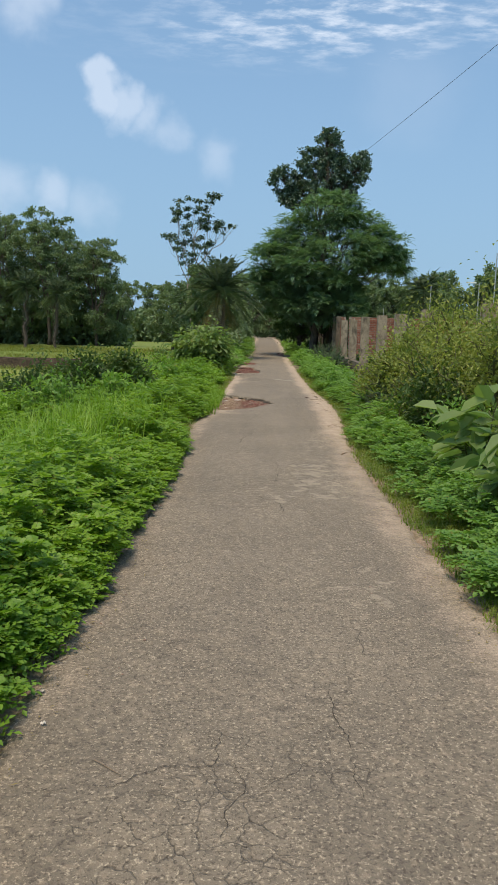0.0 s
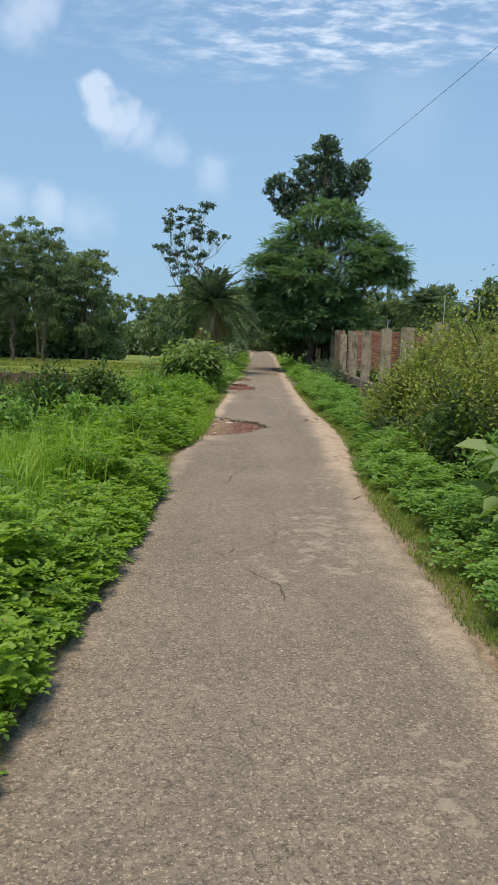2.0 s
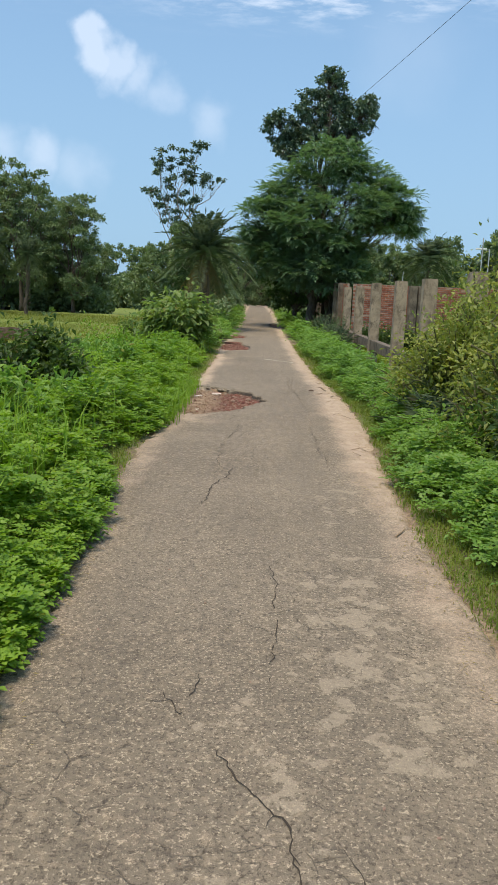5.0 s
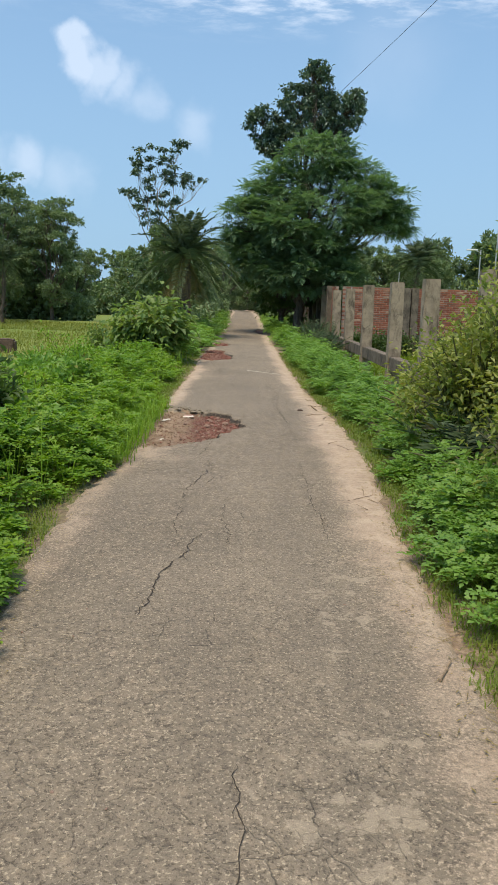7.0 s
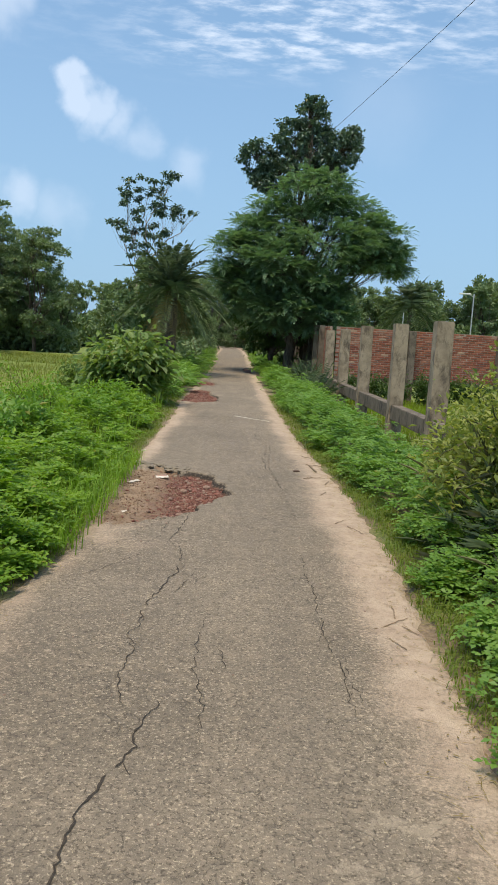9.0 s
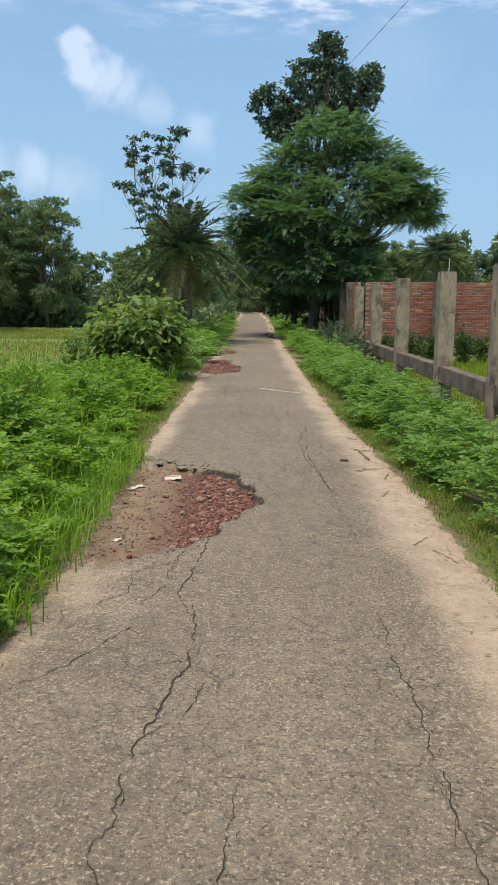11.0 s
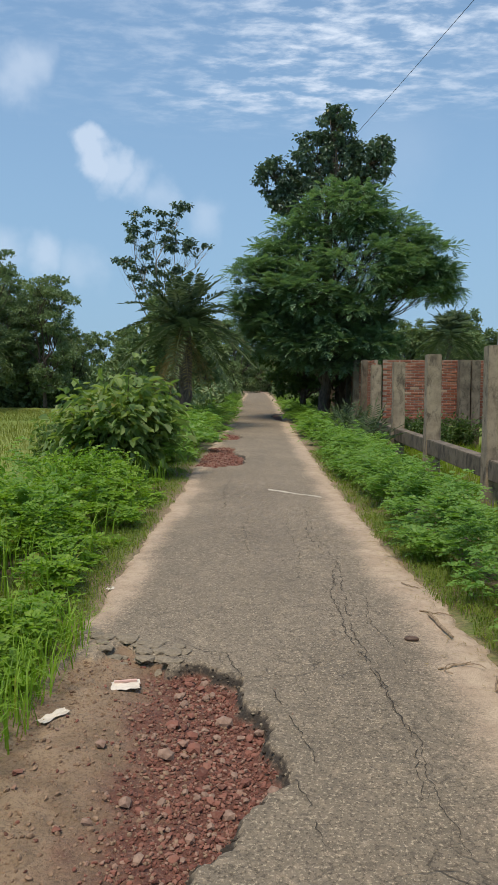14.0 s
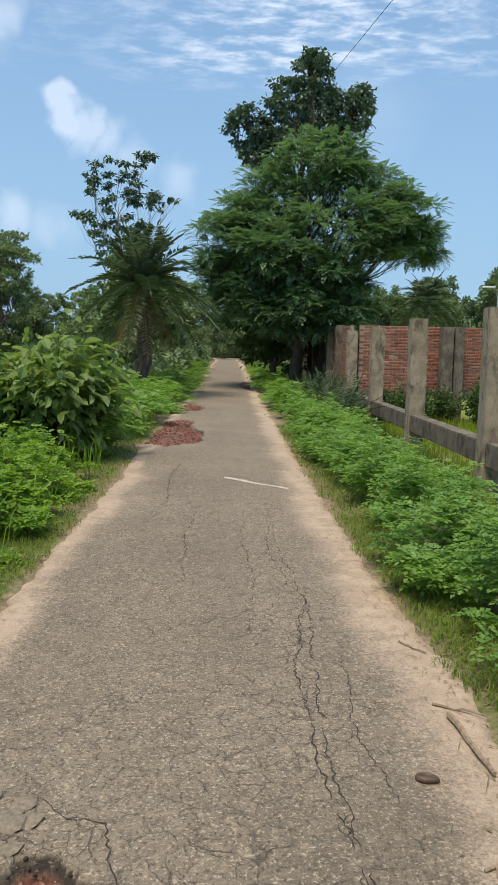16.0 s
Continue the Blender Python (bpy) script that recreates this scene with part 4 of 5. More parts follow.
for x, y, wd, h in ((-2.2, 11.9, 0.55, 0.85), (-3.1, 12.4, 0.65, 1.0), (-1.9, 13.4, 0.45, 0.7), (-3.0, 13.8, 0.6, 1.05), (-2.5, 15.2, 0.6, 0.95), (-1.9, 14.6, 0.4, 0.65), (-3.7, 16.0, 0.7, 1.1), (-2.2, 17.6, 0.5, 0.8), (-2.9, 18.9, 0.6, 0.9), (-1.9, 20.4, 0.4, 0.65)):
    shrub("leafy_weed", x, y, wd, h, 1300, 0.105, "leaf", LEAF_COVER, "deep green leafy weed clump on the bank", 14, group="weed clumps on the bank")
shrub("roadside_bush", 2.6, 9.8, 0.6, 1.2, 2600, 0.07, "leaf", LEAF_COVER, "dense green bush rising from ground cover", 12)
shrub("roadside_bush", 2.1, 12.2, 0.4, 0.75, 1500, 0.06, "leaf", LEAF_COVER, "dense green bush rising from ground cover", 10)
for x, y, wd, h in ((4.6, 35.7, 0.6, 1.2), (6.0, 35.9, 0.6, 1.1), (8.4, 35.9, 0.7, 1.2), (10.2, 35.6, 0.8, 1.3), (5.2, 35.4, 0.7, 1.1), (6.9, 35.0, 0.7, 1.3), (7.8, 35.6, 0.7, 1.0), (9.0, 35.2, 0.8, 1.2)):
    shrub("enclosure_bush", x, y, wd, h, 900, 0.12, "leaf", LEAF_DARK, "dark green bush at the foot of the brick wall", 10, group="bushes by the brick wall")


# ---- palms ----
def date_palm(name, x, y, trunk_h, n, length, leaflet, label, pairs=26, hang=0.9, low=-0.5, z=None, mat=None, girth=1.0, dead=0):
    z = float(ground_z(x, y)) if z is None else z
    ob = thing(name, x, y, z - 0.03, label, "palm")
    if trunk_h > 0.3:
        pts = bent((0, 0, 0), (0.15, 0, trunk_h), 0, 0.02, 7)
        part_of("trunk", tube(pts, np.linspace(0.24, 0.19, 7) * girth, 10), BARK, ob, "rough dark palm trunk")
        stubs = []
        for i in range(60):
            a, h = i * 2.4, 0.3 + (trunk_h - 0.3) * i / 60
            d = np.array((math.cos(a), math.sin(a), 0.9))
            b0 = np.array((0.15 * h / trunk_h, 0, h)) + d * (0.16, 0.16, 0)
            stubs.append(tube([b0, b0 + d * 0.13], [0.045, 0.02], 4))
        part_of("leaf_base", join(*stubs), BARK, ob)["kind"] = "stuff"
    a = np.arange(n) * 2.399
    lift = low + (3.2 - low) * np.linspace(1, 0, n) ** 2.0 + RNG.normal(size=n) * 0.1
    way = np.stack([np.cos(a), np.sin(a), lift], 1)
    top = np.tile((0.15 if trunk_h > 0.3 else 0.0, 0, max(trunk_h, 0.05)), (n, 1)) + RNG.normal(size=(n, 3)) * 0.04
    top[:, 2] = np.maximum(top[:, 2], 0.05)
    for i in range(n):
        part_of("frond", fronds(top[i:i + 1], way[i:i + 1], length * RNG.uniform(0.8, 1.1), pairs, leaflet, 0.036 * length / 1.5, hang * (0.35 + 0.65 * i / n), 0.012), mat or LEAF_PALM, ob)
    for i in range(dead):
        d = np.array([[math.cos(2.2 + i * 0.55), math.sin(2.2 + i * 0.55), -1.5 + 0.5 * math.sin(i * 3.1)]])
        part_of("dead_frond", fronds(top[:1] - (0, 0, 0.15), d, length * RNG.uniform(0.65, 0.9), 22, leaflet * 0.7, 0.03, 0.3, 0.012), LEAF_DRY, ob, "brown dead frond hanging down")
    return ob


date_palm("date_palm", -2.3, 37.8, 3.3, 40, 2.3, 0.40, "dark date palm with a shaggy crown by the road", 44, 1.05, -0.1, dead=16)
date_palm("date_palm_sapling", 2.3, 14.2, 0.0, 38, 0.9, 0.26, "young date palm with stiff fronds at the verge", 24, 0.8, 1.1)
date_palm("date_palm_sapling", 2.8, 13.1, 0.0, 48, 1.3, 0.30, "young date palm with fading grey-green fronds", 26, 0.7, 0.7, mat=LEAF_REED)
date_palm("date_palm_sapling", 2.75, 14.9, 0.0, 36, 1.5, 0.30, "young date palm with fading grey-green fronds", 26, 0.7, 0.9, mat=LEAF_REED)
date_palm("date_palm_sapling", 2.6, 12.0, 0.0, 14, 1.0, 0.26, "young date palm with stiff fronds in the shrubs", 20, 0.5, 0.4)
date_palm("date_palm_sapling", 2.75, 32.2, 0.0, 34, 1.4, 0.34, "bushy young date palm by the road edge", 20, 0.6, 0.1)
date_palm("date_palm_sapling", 2.65, 34.8, 0.0, 30, 1.4, 0.34, "bushy young date palm by the road edge", 20, 0.6, 0.1)
date_palm("coconut_palm", 13.0, 66, 5.3, 30, 2.5, 0.8, "coconut palm with drooping fronds behind the wall", 24, 1.5, -0.45, girth=0.6)
date_palm("fan_palm", -18.0, 58.5, 4.6, 34, 1.5, 0.5, "tall palm with a grey-green crown before the wood", 18, 0.6, -0.9, girth=0.55)
date_palm("fan_palm", -15.8, 58.8, 4.2, 34, 1.5, 0.5, "tall palm with a grey-green crown before the wood", 18, 0.6, -0.9, girth=0.55)


# ---- trees ----
def limb_tree(name, x, y, label, trunk, lobes, per_lobe, leaf, style, mat, bark=BARK, radius=0.22, z=None, group="", lean=(0, 0), category="tree"):
    """A tree: tapered trunk, a limb to each lobe of the crown, side twigs, and leaves clumped in the lobes.
    lobes: x, y, z, rx, ry, rz from the tree's foot."""
    z = float(ground_z(x, y)) if z is None else z
    ob = thing(name, x, y, z - 0.05, label, category, group)
    fork = np.array((lean[0], lean[1], trunk))
    pts = bent((0, 0, 0), fork, 0, 0.015, 7)
    rad = np.linspace(radius, radius * 0.68, 7)
    rad[0] *= 1.35
    part_of("trunk", tube(pts, rad, 10), bark, ob, smooth=True)
    spots = []
    for lx, ly, lz, rx, ry, rz in lobes:
        c = np.array((lx, ly, lz))
        s = pts[RNG.integers(4, 7)]
        line = bent(s, c, 0.06 * np.linalg.norm(c - s), 0.035, 7)
        limbs = [tube(line, np.linspace(radius * 0.42, radius * 0.1, 7), 6)]
        subs = max(10, int(per_lobe / (34 if style == "feather" else 50)))
        d = random_way(subs, 0.25) * RNG.uniform(0.45, 1.0, (subs, 1)) ** 0.6
        ends = c + d * (rx, ry, rz)
        for e in ends:
            q = line[RNG.integers(3, 7)]
            tw = bent(q, e, 0, 0.05, 4)
            limbs.append(tube(tw, np.linspace(radius * 0.09, radius * 0.025, 4), 3))
        part_of("limb", join(*limbs), bark, ob)
        spots.append((ends, c, (rx, ry, rz)))
    shapes = []
    full, biggest = per_lobe, max(l[3] * l[5] for l in lobes)
    for ends, c, r3 in spots:
        per_lobe = int(full * max(0.15, r3[0] * r3[2] / biggest)) if style == "rosette" else full
        k = RNG.integers(0, len(ends), per_lobe)
        size = np.array(r3)
        clump = 0.15 if style != "rosette" else 0.10
        p = ends[k] + RNG.normal(size=(per_lobe, 3)) * size * (clump, clump, clump * (0.65 if style == 'feather' else 0.75))
        outv = unit((p - c) / size + RNG.normal(size=(per_lobe, 3)) * 0.5)
        if style == "feather":
            off = RNG.normal(size=(per_lobe, 3)) * (1.0, 1.0, 0.45)
            p = ends[k] + off * size * 0.15
            way = unit(unit(off) * (1.0, 1.0, 0.7) + outv * (0.4, 0.4, 0.3) + RNG.normal(size=(per_lobe, 3)) * 0.25 + (0, 0, 0.1))
            shapes.append(fronds(p, way, leaf * RNG.uniform(0.7, 1.2, per_lobe), 5, leaf * 0.36, leaf * 0.20, 0.35))
        elif style == "rosette":
            way = unit(p - ends[k] + RNG.normal(size=(per_lobe, 3)) * 0.12 + (0, 0, -0.04))
            shapes.append(leaves(p, way, np.tile((0, 0, 1.0), (per_lobe, 1)), leaf * RNG.uniform(0.7, 1.2, per_lobe), leaf * 0.64, 0.12, 0.25, True))
        else:
            way = unit(outv + RNG.normal(size=(per_lobe, 3)) * 0.7)
            shapes.append(leaves(p, way, random_way(per_lobe, 1.0), leaf * RNG.uniform(0.6, 1.3, per_lobe), leaf * 0.55, 0.15, 0.15))
    part_of("crown", join(*shapes), mat, ob)
    return ob


def lobes_of(n, wide, low, high, seed, taper=0.6, size=0.42):
    r = np.random.default_rng(seed)
    made = []
    for i in range(n):
        f = (i + 0.5) / n
        h = low + (high - low) * f
        a = i * 2.4 + r.uniform(-0.4, 0.4)
        w = wide * (math.sin(math.pi * min(0.97, 0.2 + 0.72 * f)) ** taper)
        rr = w * r.uniform(0.35, 0.75)
        s = size * wide * r.uniform(0.8, 1.2)
        made.append((math.cos(a) * rr, math.sin(a) * rr, h, s, s, s * 0.75))
    return made


rain = [(-2.3, -0.6, 5.1, 1.25, 1.4, 1.1), (-1.0, 0.4, 6.8, 1.5, 1.5, 1.0), (0.6, -0.3, 7.9, 1.6, 1.5, 0.9), (2.0, 0.3, 7.2, 1.5, 1.5, 0.9), (3.3, -0.2, 6.1, 1.4, 1.4, 1.1), (4.0, 0.4, 5.5, 1.0, 1.3, 0.8), (1.2, -1.2, 5.8, 1.8, 1.4, 1.0),
        (-0.6, -1.2, 4.9, 1.5, 1.3, 1.0), (2.9, -0.9, 5.6, 1.3, 1.3, 0.7), (0.6, -0.9, 4.2, 1.6, 1.4, 0.9), (-1.8, -0.3, 3.7, 1.2, 1.2, 0.9), (1.3, 0.2, 3.9, 1.1, 1.2, 0.7), (0.0, 0.9, 3.2, 1.6, 1.2, 0.8), (-2.5, 0.5, 4.3, 0.9, 1.1, 0.8), (-1.7, 0.4, 6.0, 1.2, 1.2, 0.9), (0.2, -1.3, 3.1, 1.2, 1.0, 0.8), (1.4, -1.1, 3.0, 1.0, 0.9, 0.7), (-1.0, -1.0, 2.9, 0.9, 0.9, 0.7)]
limb_tree("feathery_tree", 2.65, 42.0, "spreading feathery-leaved tree beside the road", 2.4, [(a * 1.0, b, c, d * 1.0, e, f * 1.08) for a, b, c, d, e, f in rain], 1300, 0.29, "feather", LEAF_RAIN, BARK, 0.26, lean=(0.1, 0))
limb_tree("dark_understorey_tree", 2.0, 44.0, "dark leafy tree under the spreading one", 1.2, lobes_of(11, 2.1, 1.0, 5.2, 3), 800, 0.17, "leaf", LEAF_DARK, BARK, 0.15)
tall_lobes = [(-1.9, 0, 10.0, 0.8, 0.8, 0.75), (-1.0, 0.3, 9.4, 0.8, 0.8, 0.7), (-0.5, 0, 11.0, 0.9, 0.9, 0.8), (0.4, 0, 12.0, 0.75, 0.8, 0.75), (0.7, 0.3, 10.9, 0.9, 0.9, 0.8), (1.7, 0, 10.6, 0.85, 0.8, 0.8), (2.1, 0.2, 11.3, 0.45, 0.5, 0.45), (-1.6, 0, 9.0, 0.6, 0.7, 0.5), (0.2, 0, 9.6, 1.1, 1.0, 0.8), (1.2, 0.2, 9.4, 0.8, 0.8, 0.7), (0.4, 0, 12.6, 0.35, 0.4, 0.35)]
limb_tree("dark_understorey_tree", 3.9, 45.5, "dark leafy tree behind the brick wall", 1.2, lobes_of(9, 1.9, 1.4, 4.6, 8), 700, 0.18, "leaf", LEAF_DARK, BARK, 0.13)
limb_tree("tall_broadleaf_tree", 2.98, 46.0, "tall dark broad-leaved tree rising over its neighbour", 7.6, [(a * 1.08, b, c + 0.2, d * 1.08, e, f * 1.1) for a, b, c, d, e, f in tall_lobes], 2200, 0.165, "rosette", LEAF_TEAK, BARK, 0.2, lean=(0.1, 0))
thin_lobes = [(-1.5, 0, 7.3, 0.5, 0.5, 0.3), (-0.9, 0, 8.4, 0.7, 0.6, 0.5), (0.0, 0, 9.3, 0.7, 0.6, 0.45), (1.0, 0, 9.6, 0.5, 0.5, 0.4), (0.9, 0, 8.4, 0.7, 0.6, 0.5), (0.0, 0, 7.9, 0.7, 0.7, 0.5), (-0.6, 0, 6.9, 0.7, 0.6, 0.5), (0.6, 0, 6.8, 0.6, 0.6, 0.5), (1.6, 0, 7.9, 0.5, 0.4, 0.3), (-0.3, 0, 6.1, 0.6, 0.6, 0.4), (-1.0, 0, 9.3, 0.4, 0.4, 0.3), (2.1, 0, 8.1, 0.2, 0.2, 0.15)]
limb_tree("slender_tree", -4.5, 49.5, "slender tree with a sparse see-through crown", 4.8, [(a * 1.1, b, c, d * 1.25, e, f * 1.25) for a, b, c, d, e, f in thin_lobes], 420, 0.16, "rosette", LEAF_TEAK, BARK_PALE, 0.09, -0.35)

# trees that close the end of the road
edge = [(-3.2, 46, 1.9, 1.2, 5.0, 11), (-5.0, 52, 2.0, 1.0, 4.2, 12), (-2.8, 55, 1.8, 1.0, 4.8, 13), (-7.0, 60, 2.4, 1.2, 4.7, 14), (-4.2, 66, 2.4, 1.0, 6.0, 15), (3.4, 55, 2.0, 1.2, 5.4, 16), (4.6, 63, 2.4, 1.2, 6.0, 17), (3.6, 72, 2.4, 1.0, 6.5, 18), (-6.0, 76, 3.0, 1.0, 5.6, 19), (-1.8, 92, 3.0, 0.8, 7.0, 20), (3.0, 90, 3.2, 0.8, 7.0, 21), (-6.5, 96, 3.2, 0.8, 7.5, 22), (0.6, 104, 3.6, 0.6, 7.5, 23)]
for x, y, wd, lo, hi, seed in edge:
    limb_tree("roadside_tree", x, y, "dark leafy tree closing in on the far road", lo * 0.9 + 0.4, lobes_of(10, wd, lo * 0.7, hi, seed), 760, 0.22, "leaf", LEAF_FAR, BARK, 0.14, group="trees along the far road")

# wood beyond the west field, and the far belts of trees: three kinds, copied
kinds = [limb_tree("wood_tree", -21.5, 62.0, "tall dark tree at the edge of the wood", 3.0, lobes_of(18, 2.7, 2.2, 10.4, 31, 0.4), 700, 0.21, "leaf", LEAF_FAR, BARK, 0.17, group="trees of the wood"),
         limb_tree("wood_tree", -17.4, 63.0, "tall dark tree at the edge of the wood", 3.2, lobes_of(18, 2.5, 2.0, 10.0, 32, 0.4), 700, 0.21, "leaf", LEAF_FAR, BARK, 0.16, group="trees of the wood"),
         limb_tree("wood_tree", -13.8, 64.0, "dark rounded tree at the edge of the wood", 2.4, lobes_of(17, 2.4, 1.2, 8.4, 33, 0.4), 700, 0.21, "leaf", LEAF_FAR, BARK, 0.15, group="trees of the wood")]
rnd = random.Random(11)
for x, y, s in ((-24.5, 62, 1.05), (-19.4, 65, 0.95), (-15.4, 66, 0.92), (-26.8, 65, 1.1), (-29.5, 62, 1.0), (-22.8, 68, 1.0), (-17.6, 70, 0.9), (-33, 66, 1.1), (-37, 64, 1.0), (-41, 67, 1.1), (-13.0, 69, 0.65)):
    c = copy_thing(rnd.choice(kinds), pose(x, y, -0.45, 0, 0, rnd.uniform(0, 360)))
    c.scale = (s, s, s)
far_kinds = [limb_tree("wood_tree", -44.0 + 3.0 * i, 98.0, "dark tree in the far belt beyond the fields", 2.6, lobes_of(14, 2.7, 1.6, 9.6, 41 + i, 0.4), 400, 0.38, "leaf", LEAF_FAR, BARK, 0.16, group="trees of the far belt") for i in range(2)]
for i in range(26):
    x = -46 + i * 3.6 + rnd.uniform(-1, 1)
    if -3 < x < 3:
        continue
    s = rnd.uniform(0.72, 0.95)
    c = copy_thing(rnd.choice(far_kinds), pose(x, 96 + rnd.uniform(-6, 8), -0.45, 0, 0, rnd.uniform(0, 360)))
    c.scale = (s, s, s * 0.95)
for i in range(12):
    x = 11 + i * 2.9 + rnd.uniform(-0.8, 0.8)
    s = rnd.uniform(0.72, 0.86) + 0.012 * i
    c = copy_thing(rnd.choice(far_kinds), pose(x, 80 + rnd.uniform(-4, 6), -0.45, 0, 0, rnd.uniform(0, 360)))
    c.scale = (s, s, s)

for i in range(15):
    s = rnd.uniform(0.56, 0.66) + (0.16 if i in (7, 11) else 0.0)
    c = copy_thing(rnd.choice(far_kinds), pose(7.5 + i * 1.9 + rnd.uniform(-0.5, 0.5), 71 + rnd.uniform(-3, 4), -0.45, 0, 0, rnd.uniform(0, 360)))
    c.scale = (s * 1.15, s * 1.15, s)

# undergrowth that closes the view under the trees
def undergrowth(x0, x1, y0, y1, high, count, leaf):
    p = np.stack([RNG.uniform(x0, x1, count), RNG.uniform(y0, y1, count), np.zeros(count)], 1)
    top = high * (0.65 + 0.35 * waver(p[:, 0], p[:, 1], 0.8, 3))
    p[:, 2] = ground_z(p[:, 0], p[:, 1]) + top * RNG.uniform(0, 1, count) ** 0.8
    return leaves(p, random_way(count, 0.1), random_way(count, 1.0), leaf * RNG.uniform(0.6, 1.3, count), leaf * 0.55)


stuff("undergrowth", undergrowth(-48, -11.5, 64.5, 69, 2.6, 14000, 0.49), LEAF_FAR, "dark undergrowth beneath the wood", "undergrowth")
stuff("undergrowth", undergrowth(-46, -3.0, 92, 98, 4.2, 14000, 0.68), LEAF_FAR, "dark undergrowth at the far field edge", "undergrowth")
stuff("undergrowth", undergrowth(3.5, 50, 86, 92, 4.5, 14000, 0.68), LEAF_FAR, "dark undergrowth at the far field edge", "undergrowth")
stuff("undergrowth", undergrowth(7.5, 42, 69, 75, 4.6, 16000, 0.40), LEAF_FAR, "dense green thicket beyond the brick wall", "undergrowth")
stuff("undergrowth", undergrowth(-4.5, -1.3, 40, 86, 1.5, 15000, 0.25), LEAF_FAR, "dark undergrowth along the far road", "undergrowth")
stuff("undergrowth", undergrowth(1.7, 4.5, 52, 90, 1.5, 11000, 0.25), LEAF_FAR, "dark undergrowth along the far road", "undergrowth")
stuff("undergrowth", undergrowth(-6, 7, 104, 110, 5.5, 16000, 0.45), LEAF_FAR, "dark undergrowth where the road bends away", "undergrowth")

# ---- ruined mud wall at the field edge ----
mud = box_bm(5.6, 0.34, 0.50, 0.05, 0.0, 2, 2)
bmesh.ops.subdivide_edges(mud, edges=[e for e in mud.edges if abs(e.verts[0].co.x - e.verts[1].co.x) > 2.0], cuts=28, use_grid_fill=True)
for v in mud.verts:
    v.co += noise.noise_vector(v.co * 2.3) * 0.05
    v.co.z *= 1.0 - 0.35 * max(0.0, noise.noise(Vector((v.co.x * 1.1, 3.0, 0))))
mud_wall = tagged(part("mud_wall", mud, MUD), "low dark crumbling mud wall in the field", "wall")
mud_wall.matrix_world = pose(-10.2, 33.0, -0.47, 0, 0, 3)

# ---- wire, lamp ----
wire = tagged(part_of("overhead_wire", tube([(10.4 - 0.1435 * (y + 20), y, 7.72 + 0.0006 * (y - 20) ** 2) for y in np.linspace(-22, 43.5, 30)], 0.0055, 5), CABLE), "thin black overhead wire running into the trees", "cable")
lamp = thing("street_lamp", 17.2, 64, -0.47, "white solar street lamp on a thin steel pole", "street lamp")
part_of("pole", tube([(0, 0, 0), (0, 0, 6.1)], np.array((0.06, 0.045)), 8), STEEL, lamp)
arm = part_of("arm", tube([(0, 0, 5.9), (-0.5, -0.2, 6.05)], 0.025, 6), STEEL, lamp)
head = part("lamp_head", box_bm(0.8, 0.3, 0.1, 0.03), LAMP_WHITE, lamp, "flat white lamp head")
head.location = (-0.7, -0.25, 6.02)


# ---- the broken road: rubble, cracks, litter ----
def lump_mesh(name, seed, mat, flat=0.7):
    """A broken stone: an icosphere cut by random planes."""
    r = random.Random(seed)
    bm = bmesh.new()
    bmesh.ops.create_icosphere(bm, subdivisions=1, radius=0.5)
    for _ in range(5):
        n = Vector((r.gauss(0, 1), r.gauss(0, 1), r.gauss(0, 1))).normalized()
        d = r.uniform(0.26, 0.4)
        for v in bm.verts:
            over = v.co.dot(n) - d
            if over > 0:
                v.co -= n * over
    for v in bm.verts:
        v.co.z *= flat
        v.co.x *= 1.25
    me = bpy.data.meshes.new(name)
    bm.to_mesh(me)
    bm.free()
    me.materials.append(mat)
    return me


LUMPS = [lump_mesh("stone", i, CHIP_RED if i % 3 else CHIP_PALE) for i in range(9)]
SLABS = [lump_mesh("asphalt_piece", 40 + i, ASPHALT_BIT, 0.35) for i in range(4)]
CRUMBS = [lump_mesh("asphalt_piece", 60 + i, ASPHALT_BIT if i == 3 else TAR_AND_SHADE, 0.6) for i in range(4)]
rnd = random.Random(3)


def on_road(x, y):
    return float(road_z(np.array([x]), np.array([y]))[0])


def lay(me, name, x, y, size, sink=0.3, tilt=20):
    ob = new(name, me)
    ob.parent = road
    ob.matrix_local = pose(x, y, on_road(x, y) + size * 0.35 * (1 - sink), rnd.uniform(-tilt, tilt), rnd.uniform(-tilt, tilt), rnd.uniform(0, 360)) @ Matrix.Scale(size, 4)
    return ob


def in_hole(x, y):
    return float(pit_depth(np.array([x]), np.array([y]))[0]) > 0.7


